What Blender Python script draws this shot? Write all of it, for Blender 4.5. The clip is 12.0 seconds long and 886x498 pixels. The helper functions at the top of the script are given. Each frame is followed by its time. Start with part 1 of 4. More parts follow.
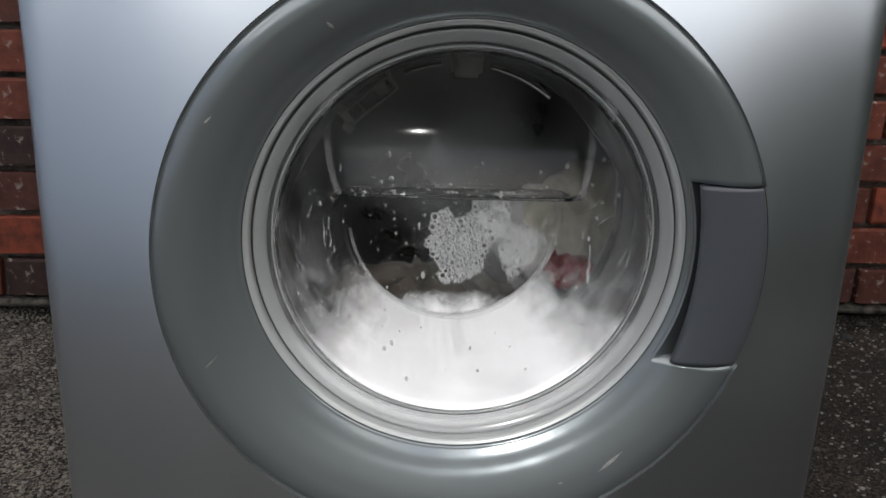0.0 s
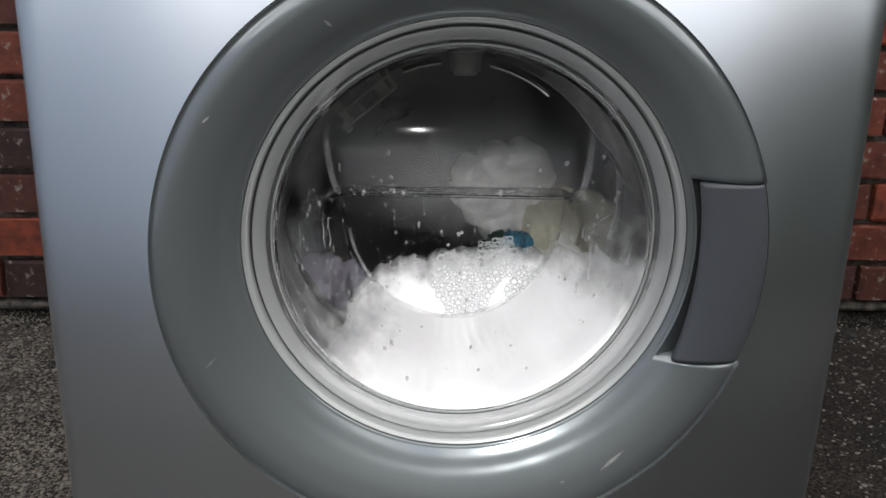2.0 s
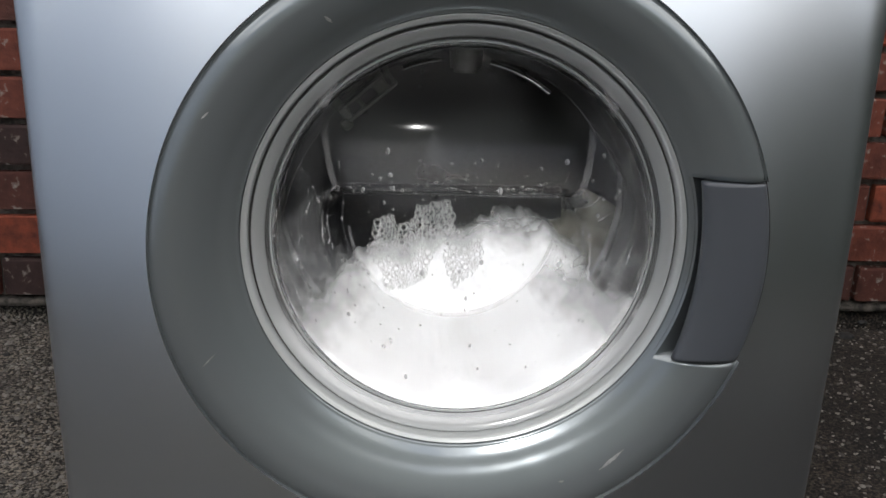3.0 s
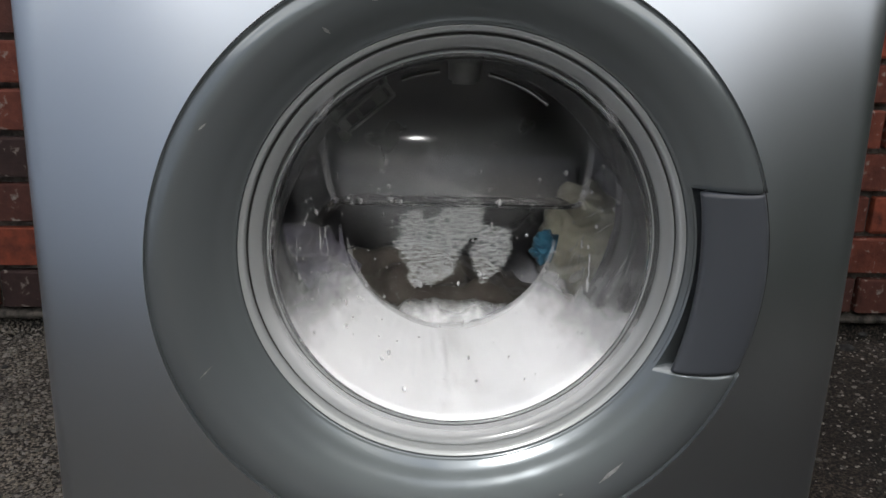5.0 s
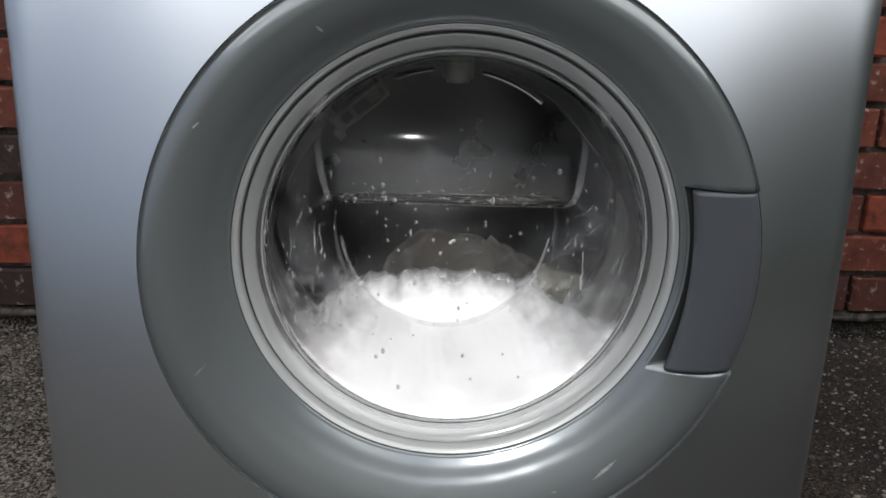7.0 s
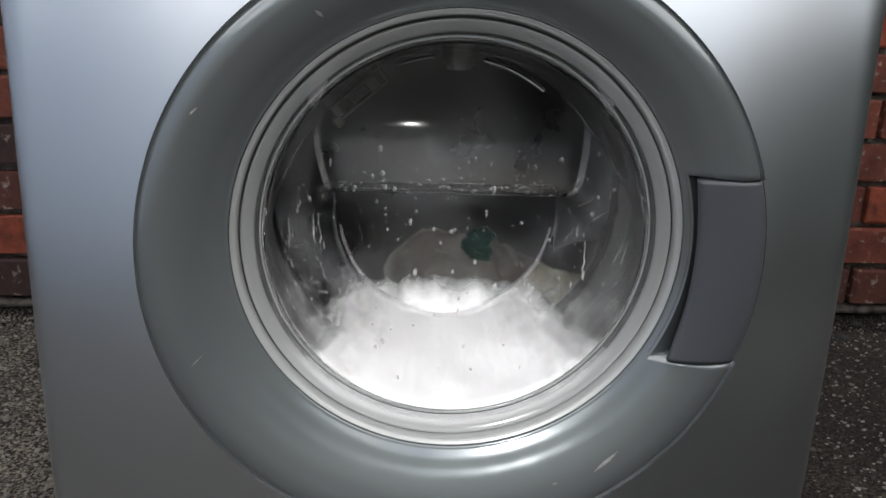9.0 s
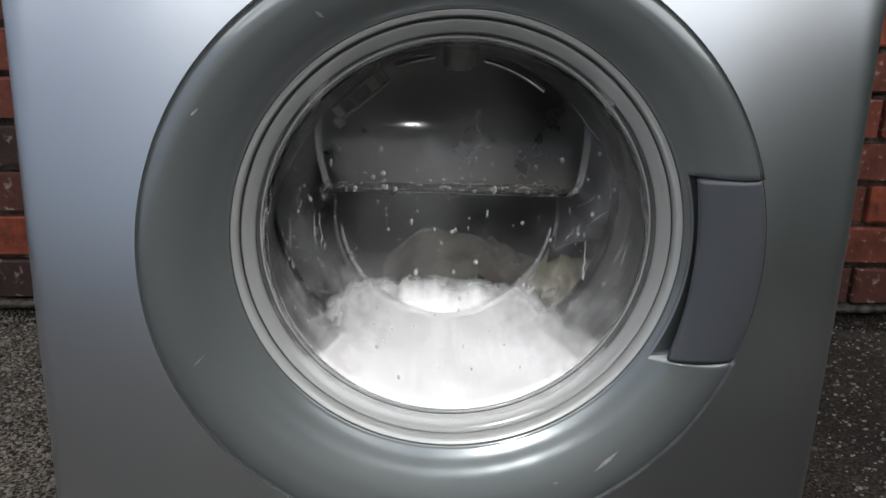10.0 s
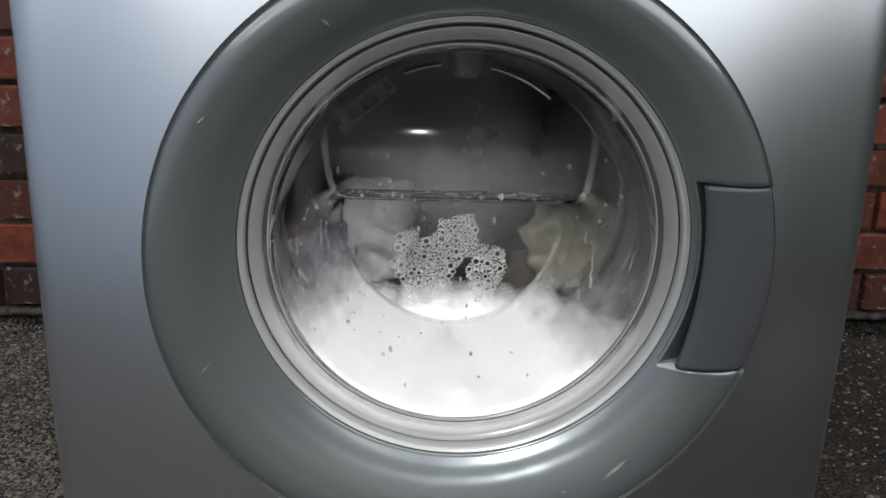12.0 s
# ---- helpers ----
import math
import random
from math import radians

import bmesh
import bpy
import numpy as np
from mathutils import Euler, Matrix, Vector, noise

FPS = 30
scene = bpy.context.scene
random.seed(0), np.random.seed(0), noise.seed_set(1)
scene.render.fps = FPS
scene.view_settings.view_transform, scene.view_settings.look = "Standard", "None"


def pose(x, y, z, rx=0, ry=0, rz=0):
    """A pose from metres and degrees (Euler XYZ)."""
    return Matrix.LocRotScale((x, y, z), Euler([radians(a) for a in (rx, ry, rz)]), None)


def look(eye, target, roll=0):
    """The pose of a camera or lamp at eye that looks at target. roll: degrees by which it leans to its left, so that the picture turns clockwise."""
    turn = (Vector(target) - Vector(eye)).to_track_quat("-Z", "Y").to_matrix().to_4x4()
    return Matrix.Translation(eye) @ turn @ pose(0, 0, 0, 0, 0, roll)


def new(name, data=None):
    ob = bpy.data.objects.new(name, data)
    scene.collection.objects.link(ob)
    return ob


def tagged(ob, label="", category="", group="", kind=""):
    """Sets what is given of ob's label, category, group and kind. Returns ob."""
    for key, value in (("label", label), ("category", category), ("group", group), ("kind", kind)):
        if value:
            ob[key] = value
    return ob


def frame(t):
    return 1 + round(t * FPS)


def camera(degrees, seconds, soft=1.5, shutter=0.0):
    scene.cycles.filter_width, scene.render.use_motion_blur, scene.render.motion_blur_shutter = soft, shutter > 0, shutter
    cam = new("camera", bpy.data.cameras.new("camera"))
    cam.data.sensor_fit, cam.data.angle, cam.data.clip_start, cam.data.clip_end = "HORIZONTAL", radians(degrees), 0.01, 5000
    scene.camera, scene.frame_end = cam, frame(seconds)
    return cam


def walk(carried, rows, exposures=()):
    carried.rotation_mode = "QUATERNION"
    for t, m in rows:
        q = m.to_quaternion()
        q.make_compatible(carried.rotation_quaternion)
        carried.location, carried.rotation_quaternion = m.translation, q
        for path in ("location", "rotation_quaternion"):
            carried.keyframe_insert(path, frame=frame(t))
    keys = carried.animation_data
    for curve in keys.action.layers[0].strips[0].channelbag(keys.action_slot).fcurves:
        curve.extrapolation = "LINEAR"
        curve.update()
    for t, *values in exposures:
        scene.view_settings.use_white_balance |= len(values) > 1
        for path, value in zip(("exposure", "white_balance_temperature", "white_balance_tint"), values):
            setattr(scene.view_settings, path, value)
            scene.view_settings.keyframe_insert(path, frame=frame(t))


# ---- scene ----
cam = camera(56, 12.0, soft=1.5, shutter=0.5)


def aim(x, y, z, yaw, tilt, roll):
    """The camera's pose: yaw to the right of +y and tilt below the level, in degrees."""
    a, b = radians(yaw), radians(tilt)
    way = Vector((math.sin(a) * math.cos(b), math.cos(a) * math.cos(b), -math.sin(b)))
    return look((x, y, z), Vector((x, y, z)) + way, roll)


walk(cam, [(t, aim(*v)) for t, *v in [
    (0, -0.0527, -0.5326, 0.5580, 4.078, 17.598, 1.999),
    (0.5, -0.0539, -0.5313, 0.5569, 4.143, 17.554, 2.023),
    (1, -0.0526, -0.5299, 0.5565, 4.230, 17.561, 1.776),
    (1.5, -0.0512, -0.5302, 0.5564, 4.159, 17.555, 1.629),
    (2, -0.0521, -0.5311, 0.5568, 4.039, 17.607, 1.616),
    (2.5, -0.0530, -0.5303, 0.5557, 3.965, 17.595, 1.715),
    (3, -0.0534, -0.5289, 0.5547, 4.221, 17.610, 1.913),
    (5, -0.0522, -0.5270, 0.5536, 4.197, 16.775, 1.888),
    (5.5, -0.0522, -0.5266, 0.5538, 4.260, 16.801, 1.857),
    (6, -0.0518, -0.5253, 0.5529, 4.523, 16.813, 1.950),
    (6.5, -0.0492, -0.5264, 0.5535, 4.444, 16.965, 1.988),
    (7, -0.0505, -0.5281, 0.5544, 4.472, 16.923, 1.977),
    (9, -0.0514, -0.5224, 0.5500, 4.593, 17.424, 2.128),
    (9.5, -0.0506, -0.5232, 0.5505, 4.378, 17.400, 2.021),
    (10, -0.0507, -0.5236, 0.5504, 4.461, 17.420, 1.987),
    (10.5, -0.0489, -0.5229, 0.5504, 4.305, 17.546, 1.948),
    (11, -0.0488, -0.5241, 0.5511, 4.119, 17.401, 1.797),
    (11.5, -0.0479, -0.5238, 0.5510, 3.828, 17.164, 1.752),
    (12, -0.0495, -0.5223, 0.5502, 3.853, 16.955, 1.715),
]], exposures=[(0, 0.06), (0.6, 0.20), (1.5, 0.22), (3, 0.22), (4.8, 0.0), (5.5, -0.02), (6, 0.20), (7, 0.24), (9, 0.22), (10, 0.20), (10.5, 0.32), (11, 0.34), (11.5, 0.2), (12, 0.14)])

# ---- light ----
world = bpy.data.worlds.new("cloudy_sky")
scene.world = world
world.use_nodes = True
wn = world.node_tree.nodes
sky = wn.new("ShaderNodeTexSky")
sky.sky_type, sky.sun_disc = "NISHITA", False
sky.sun_elevation, sky.sun_rotation = radians(41), radians(12)
sky.air_density, sky.dust_density, sky.ozone_density = 1.0, 1.5, 1.5
back = wn["Background"]
back.inputs["Strength"].default_value = 0.26
# broken pale cloud over the whole sky
puff = wn.new("ShaderNodeTexNoise")
puff.inputs["Scale"].default_value, puff.inputs["Detail"].default_value = 4.5, 3.0
cover = wn.new("ShaderNodeValToRGB")
cover.color_ramp.elements[0].position, cover.color_ramp.elements[1].position = 0.34, 0.60
cover.color_ramp.elements[0].color, cover.color_ramp.elements[1].color = (0.30, 0.30, 0.30, 1), (1.0, 1.0, 1.0, 1)
cloud = wn.new("ShaderNodeMix")
cloud.data_type = "RGBA"
cloud.inputs[7].default_value = (8.05, 7.64, 7.2, 1)
wl = world.node_tree.links
wl.new(puff.outputs["Fac"], cover.inputs[0])
wl.new(cover.outputs[0], cloud.inputs[0])
wl.new(sky.outputs[0], cloud.inputs[6])
wl.new(cloud.outputs[2], back.inputs["Color"])

sun = new("sun", bpy.data.lights.new("sun", "SUN"))
sun.data.energy, sun.data.angle, sun.data.color = 1.0, radians(10), (1.0, 0.95, 0.88)
sun.matrix_world = look((0.8, 3.8, 3.4), (0, 0, 0))

# small white lamp held just above the camera; its glint shows in the glass and on the door ring
torch = new("torch", bpy.data.lights.new("torch", "SPOT"))
torch.data.energy, torch.data.shadow_soft_size, torch.data.color = 6.2, 0.006, (1.0, 0.99, 0.97)
torch.data.spot_size, torch.data.spot_blend = radians(33), 1.0
torch.matrix_world = look((-0.045, -0.56, 0.575), (0.0, 0.10, 0.262))


# ---- materials ----
def mat(name, color, rough=0.5, metal=0.0, **more):
    m = bpy.data.materials.new(name)
    m.use_nodes = True
    b = m.node_tree.nodes["Principled BSDF"]
    b.inputs["Base Color"].default_value = (*color, 1)
    b.inputs["Roughness"].default_value, b.inputs["Metallic"].default_value = rough, metal
    for key, value in more.items():
        b.inputs[key.replace("_", " ")].default_value = value
    return m


def node(m, kind, **ins):
    n = m.node_tree.nodes.new(kind)
    for key, value in ins.items():
        n.inputs[key.replace("_", " ")].default_value = value
    return n


def coords(m):
    return node(m, "ShaderNodeTexCoord").outputs["Object"]


def link(m, a, b):
    m.node_tree.links.new(a, b)


def mottle(m, scale, dark, light, low=0.35, high=0.65, detail=6.0, target="Base Color", stretch=None):
    """Colour that wanders between dark and light over noise of that scale."""
    n = node(m, "ShaderNodeTexNoise", Scale=scale, Detail=detail, Roughness=0.62)
    c = coords(m)
    if stretch:
        mp = node(m, "ShaderNodeMapping")
        mp.inputs["Scale"].default_value = stretch
        link(m, c, mp.inputs[0])
        c = mp.outputs[0]
    link(m, c, n.inputs["Vector"])
    r = node(m, "ShaderNodeValToRGB")
    r.color_ramp.elements[0].position, r.color_ramp.elements[1].position = low, high
    if isinstance(dark, (int, float)):
        dark, light = (dark,) * 3, (light,) * 3
    r.color_ramp.elements[0].color, r.color_ramp.elements[1].color = (*dark, 1), (*light, 1)
    link(m, n.outputs["Fac"], r.inputs[0])
    link(m, r.outputs[0], m.node_tree.nodes["Principled BSDF"].inputs[target])
    return r


def bump(m, scale, strength, distance=0.002, detail=8.0, first=None):
    n = node(m, "ShaderNodeTexNoise", Scale=scale, Detail=detail, Roughness=0.65)
    link(m, coords(m), n.inputs["Vector"])
    b = node(m, "ShaderNodeBump", Strength=strength, Distance=distance)
    link(m, n.outputs["Fac"], b.inputs["Height"])
    if first:
        link(m, first.outputs[0], b.inputs["Normal"])
    link(m, b.outputs[0], m.node_tree.nodes["Principled BSDF"].inputs["Normal"])
    return b


def mixed(m, a, b, fac):
    """Multiply two colour outputs."""
    x = node(m, "ShaderNodeMix")
    x.data_type, x.blend_type = "RGBA", "MULTIPLY"
    x.inputs[0].default_value = fac
    link(m, a, x.inputs[6]), link(m, b, x.inputs[7])
    return x.outputs[2]


SILVER = mat("silver_paint", (0.66, 0.712, 0.772), 0.35, 1.0, Coat_Weight=0.1, Coat_Roughness=0.3)
mottle(SILVER, 9, 0.33, 0.375, target="Roughness")
bump(SILVER, 900, 0.04, 0.0004)
SIDE = mat("side_paint", (0.5, 0.51, 0.52), 0.45, 0.6)
mottle(SIDE, 7, 0.42, 0.5, target="Roughness")

RING = mat("grey_door_plastic", (0.24, 0.266, 0.28), 0.17, 0.52, Specular_IOR_Level=0.7)
mottle(RING, 30, 0.14, 0.20, target="Roughness")
HANDLE = mat("grey_handle_plastic", (0.085, 0.093, 0.108), 0.42)
mottle(HANDLE, 40, 0.34, 0.42, target="Roughness")
# gasket rubber in a paler tone, standing in for light on spout and clip
PALE_RUBBER = mat("lit_grey_rubber", (0.2, 0.2, 0.2), 0.35)
mottle(PALE_RUBBER, 40, 0.13, 0.26)
SCUFF = mat("scuffed_plastic", (0.34, 0.34, 0.32), 0.6)
mottle(SCUFF, 150, 0.16, 0.42)
DARK = mat("black_gap", (0.012, 0.012, 0.014), 0.6)
RUBBER = mat("grey_gasket_rubber", (0.045, 0.043, 0.044), 0.42)
mottle(RUBBER, 25, 0.028, 0.06)
STEEL = mat("drum_steel", (0.13, 0.13, 0.14), 0.34, 1.0)
mottle(STEEL, 14, 0.26, 0.42, target="Roughness")
CHROME = mat("polished_steel", (0.62, 0.62, 0.63), 0.16, 1.0)
TRIM = mat("clear_trim", (0.5, 0.52, 0.52), 0.22, 0.25)
GLASS = mat("door_glass", (0.97, 0.98, 0.98), 0.075, 0.0, Transmission_Weight=1.0, IOR=1.22)
FLANGE = mat("frosted_flange", (0.66, 0.68, 0.69), 0.16, 0.0, Specular_IOR_Level=0.8, Alpha=0.46)
mottle(FLANGE, 60, 0.10, 0.22, target="Roughness")
STEP = mat("clear_glass_step", (0.5, 0.52, 0.53), 0.06, 0.0, Specular_IOR_Level=0.8, Alpha=0.22)
mottle(STEP, 40, 0.03, 0.10, target="Roughness")
# thin pale overlay that paints refracted light along the bowl's folds
FOLD = mat("fold_light", (0.6, 0.6, 0.62), 0.12, 0.0, Alpha=0.2)
mottle(FOLD, 35, 0.05, 0.22, 0.35, 0.7, target="Alpha")
MIST = mat("condensation", (0.62, 0.62, 0.64), 0.3, 0.0, Alpha=0.1)
mn = node(MIST, "ShaderNodeTexNoise", Scale=20.0, Detail=5.0)
mm = node(MIST, "ShaderNodeMapping")
mm.inputs["Scale"].default_value = (1.0, 1.0, 0.35)
link(MIST, coords(MIST), mm.inputs[0]), link(MIST, mm.outputs[0], mn.inputs["Vector"])
mr = node(MIST, "ShaderNodeMapRange", From_Min=0.32, From_Max=0.70, To_Min=0.0, To_Max=0.24)
link(MIST, mn.outputs["Fac"], mr.inputs["Value"])
mt = node(MIST, "ShaderNodeAttribute")
mt.attribute_name = "thick"
mx = node(MIST, "ShaderNodeMath")
mx.operation = "MULTIPLY"
link(MIST, mr.outputs[0], mx.inputs[0]), link(MIST, mt.outputs["Fac"], mx.inputs[1])
link(MIST, mx.outputs[0], MIST.node_tree.nodes["Principled BSDF"].inputs["Alpha"])

FOAM = mat("soap_foam", (0.86, 0.86, 0.88), 0.75, 0.0, Subsurface_Weight=0.6, Subsurface_Scale=0.012, Subsurface_Radius=(1, 1, 1))
fv = node(FOAM, "ShaderNodeTexVoronoi", Scale=260.0)
link(FOAM, coords(FOAM), fv.inputs["Vector"])
fb = node(FOAM, "ShaderNodeBump", Strength=0.12, Distance=0.0015)
link(FOAM, fv.outputs["Distance"], fb.inputs["Height"])
bump(FOAM, 30, 0.2, 0.004, first=fb)
ft = node(FOAM, "ShaderNodeAttribute")
ft.attribute_name = "thick"
fn = node(FOAM, "ShaderNodeTexNoise", Scale=48.0, Detail=7.0)
link(FOAM, coords(FOAM), fn.inputs["Vector"])
fa = node(FOAM, "ShaderNodeMath")
fa.operation = "MULTIPLY_ADD"
fa.inputs[1].default_value, fa.inputs[2].default_value = 0.9, -0.52
link(FOAM, fn.outputs["Fac"], fa.inputs[0])
fs = node(FOAM, "ShaderNodeMath")
fs.operation, fs.use_clamp = "ADD", True
link(FOAM, fa.outputs[0], fs.inputs[0]), link(FOAM, ft.outputs["Fac"], fs.inputs[1])
link(FOAM, fs.outputs[0], FOAM.node_tree.nodes["Principled BSDF"].inputs["Alpha"])


FILM = mat("suds_film", (0.55, 0.55, 0.56), 0.6)
vn = node(FILM, "ShaderNodeTexNoise", Scale=16.0, Detail=5.0, Distortion=1.2)
link(FILM, coords(FILM), vn.inputs["Vector"])
vr = node(FILM, "ShaderNodeMapRange", From_Min=0.26, From_Max=0.70, To_Min=0.0, To_Max=0.42)
link(FILM, vn.outputs["Fac"], vr.inputs["Value"])
vt = node(FILM, "ShaderNodeAttribute")
vt.attribute_name = "thick"
vm = node(FILM, "ShaderNodeMath")
vm.operation, vm.use_clamp = "MULTIPLY", True
link(FILM, vr.outputs[0], vm.inputs[0]), link(FILM, vt.outputs["Fac"], vm.inputs[1])
link(FILM, vm.outputs[0], FILM.node_tree.nodes["Principled BSDF"].inputs["Alpha"])
BUBBLE = mat("bubble_walls", (0.74, 0.74, 0.75), 0.3, Alpha=0.48)
DROP = mat("soapy_drops", (0.66, 0.66, 0.67), 0.2, 0.0, Alpha=0.4)


def cloth(name, color):
    m = mat(name, color, 0.85, 0.0, Sheen_Weight=0.2)
    d, l = [c * 0.72 for c in color], [min(1, c * 1.2) for c in color]
    mottle(m, 30, d, l)
    bump(m, 220, 0.35, 0.001)
    return m


CREAM = cloth("cream_cotton", (0.35, 0.33, 0.265))
WHITE = cloth("white_cotton", (0.52, 0.51, 0.52))
RED = cloth("red_cotton", (0.145, 0.007, 0.013))
GREEN = cloth("green_cotton", (0.006, 0.03, 0.026))
TEAL = cloth("blue_cotton", (0.015, 0.09, 0.15))
TAN = cloth("tan_cotton", (0.11, 0.094, 0.08))
LILAC = cloth("lilac_cotton", (0.2, 0.185, 0.24))

BRICK = mat("old_brick", (0.25, 0.08, 0.05), 0.82)
oi = node(BRICK, "ShaderNodeObjectInfo")
br = node(BRICK, "ShaderNodeValToRGB")
for i, (p, c) in enumerate([(0.0, (0.04, 0.024, 0.023)), (0.35, (0.058, 0.032, 0.029)), (0.6, (0.08, 0.036, 0.030)), (0.8, (0.05, 0.030, 0.028)), (1.0, (0.21, 0.055, 0.033))]):
    e = br.color_ramp.elements[0] if i == 0 else br.color_ramp.elements[1] if i == 4 else br.color_ramp.elements.new(p)
    e.position, e.color = p, (*c, 1)
link(BRICK, oi.outputs["Random"], br.inputs[0])
bm1 = mottle(BRICK, 34, 0.35, 1.0, 0.3, 0.62)
bx = mixed(BRICK, br.outputs[0], bm1.outputs[0], 0.8)
bs = node(BRICK, "ShaderNodeTexNoise", Scale=70.0, Detail=6.0)
link(BRICK, coords(BRICK), bs.inputs["Vector"])
bsr = node(BRICK, "ShaderNodeMapRange", From_Min=0.60, From_Max=0.70)
link(BRICK, bs.outputs["Fac"], bsr.inputs["Value"])
bmx = node(BRICK, "ShaderNodeMix")
bmx.data_type = "RGBA"
link(BRICK, bsr.outputs[0], bmx.inputs[0]), link(BRICK, bx, bmx.inputs[6])
bmx.inputs[7].default_value = (0.30, 0.26, 0.23, 1)
link(BRICK, bmx.outputs[2], BRICK.node_tree.nodes["Principled BSDF"].inputs["Base Color"])
bump(BRICK, 110, 0.7, 0.003)

ORANGE = mat("orange_brick", (0.27, 0.062, 0.03), 0.82)
mottle(ORANGE, 38, (0.10, 0.025, 0.016), (0.29, 0.066, 0.033), 0.32, 0.62)
bump(ORANGE, 110, 0.7, 0.003)

MORTAR = mat("mortar", (0.2, 0.17, 0.15), 0.9)
mottle(MORTAR, 45, (0.055, 0.047, 0.042), (0.20, 0.17, 0.15))
bump(MORTAR, 160, 0.8, 0.003)

CEMENT = mat("dirty_cement", (0.1, 0.09, 0.08), 0.9)
mottle(CEMENT, 60, (0.02, 0.018, 0.016), (0.12, 0.105, 0.09), 0.36, 0.66)
bump(CEMENT, 160, 0.9, 0.004)

CONCRETE = mat("rough_concrete", (0.12, 0.115, 0.105), 0.85)
c1 = mottle(CONCRETE, 4.5, (0.20, 0.19, 0.175), (0.72, 0.67, 0.61), 0.38, 0.62)
c2 = mottle(CONCRETE, 230, (0.010, 0.009, 0.008), (0.46, 0.43, 0.38), 0.45, 0.62, detail=3.0)
cx = mixed(CONCRETE, c2.outputs[0], c1.outputs[0], 0.9)
# wavering band along x: darker right of the machine, pale again further out
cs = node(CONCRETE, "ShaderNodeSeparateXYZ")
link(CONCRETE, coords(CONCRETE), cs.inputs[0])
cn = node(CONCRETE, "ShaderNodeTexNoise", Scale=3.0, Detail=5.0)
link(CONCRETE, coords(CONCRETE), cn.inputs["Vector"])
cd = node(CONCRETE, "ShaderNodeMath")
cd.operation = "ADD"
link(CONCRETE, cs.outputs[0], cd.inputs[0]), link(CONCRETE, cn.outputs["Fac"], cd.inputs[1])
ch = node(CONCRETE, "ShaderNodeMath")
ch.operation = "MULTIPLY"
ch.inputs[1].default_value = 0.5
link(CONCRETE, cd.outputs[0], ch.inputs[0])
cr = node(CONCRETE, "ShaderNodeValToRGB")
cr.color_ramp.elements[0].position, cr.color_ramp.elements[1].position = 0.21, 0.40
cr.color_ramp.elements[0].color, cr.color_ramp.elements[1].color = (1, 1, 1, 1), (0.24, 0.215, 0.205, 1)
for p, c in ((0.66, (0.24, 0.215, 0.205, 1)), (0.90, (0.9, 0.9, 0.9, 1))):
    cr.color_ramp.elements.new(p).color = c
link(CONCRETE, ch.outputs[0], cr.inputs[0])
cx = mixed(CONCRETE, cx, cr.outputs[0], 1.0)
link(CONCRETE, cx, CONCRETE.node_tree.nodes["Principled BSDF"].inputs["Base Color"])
bump(CONCRETE, 190, 0.9, 0.006)
CHAR = mat("dark_stone", (0.02, 0.02, 0.021), 0.7)
mottle(CHAR, 90, 0.012, 0.035)
STONE = mat("pebble", (0.2, 0.19, 0.17), 0.8)
sg = node(STONE, "ShaderNodeNewGeometry")
sr = node(STONE, "ShaderNodeValToRGB")
sr.color_ramp.elements[0].color, sr.color_ramp.elements[1].color = (0.015, 0.013, 0.012, 1), (0.30, 0.28, 0.25, 1)
link(STONE, sg.outputs["Random Per Island"], sr.inputs[0])
link(STONE, sr.outputs[0], STONE.node_tree.nodes["Principled BSDF"].inputs["Base Color"])
HEDGE = mat("hedge_leaves", (0.06, 0.085, 0.04), 0.8)
mottle(HEDGE, 9, (0.014, 0.022, 0.012), (0.05, 0.065, 0.04))
bump(HEDGE, 14, 1.0, 0.05)
PALE = mat("grey_green_wall_paint", (0.30, 0.33, 0.305), 0.85)
mottle(PALE, 2.5, (0.27, 0.30, 0.275), (0.33, 0.36, 0.335))
# colour of the added west wall, which gives the panel its blue reflection
RENDERED = mat("blue_grey_reflector", (0.46, 0.53, 0.65), 0.85)
mottle(RENDERED, 3, (0.43, 0.50, 0.62), (0.49, 0.56, 0.68))


# ---- helpers for meshes ----
def mesh_of(bm, material, smooth=True):
    me = bpy.data.meshes.new("m")
    bmesh.ops.recalc_face_normals(bm, faces=bm.faces)
    bm.to_mesh(me)
    bm.free()
    me.materials.append(material)
    if smooth:
        me.polygons.foreach_set("use_smooth", [True] * len(me.polygons))
    return me


def part(name, bm, material, parent=None, label="", smooth=True):
    ob = new(name, mesh_of(bm, material, smooth))
    if parent:
        ob.parent = parent
    return tagged(ob, label)


def box(bm, x0, x1, y0, y1, z0, z1, bevel=0.0):
    m = Matrix.LocRotScale(((x0 + x1) / 2, (y0 + y1) / 2, (z0 + z1) / 2), None, (x1 - x0, y1 - y0, z1 - z0))
    vs = bmesh.ops.create_cube(bm, size=1, matrix=m)["verts"]
    if bevel:
        es = {e for v in vs for e in v.link_edges}
        bmesh.ops.bevel(bm, geom=list(es), offset=bevel, segments=2, affect="EDGES", profile=0.5)
    return bm


def grid(bm, nu, nv, fn, close_u=False):
    """A sheet of nu x nv points fn(u, v), u and v from 0 to 1."""
    vs = [[bm.verts.new(fn(i / (nu if close_u else nu - 1), j / (nv - 1))) for j in range(nv)] for i in range(nu)]
    for i in range(nu if close_u else nu - 1):
        a, b = vs[i], vs[(i + 1) % nu]
        for j in range(nv - 1):
            bm.faces.new((a[j], b[j], b[j + 1], a[j + 1]))
    return vs


CX, CZ = 0.001, 0.3905


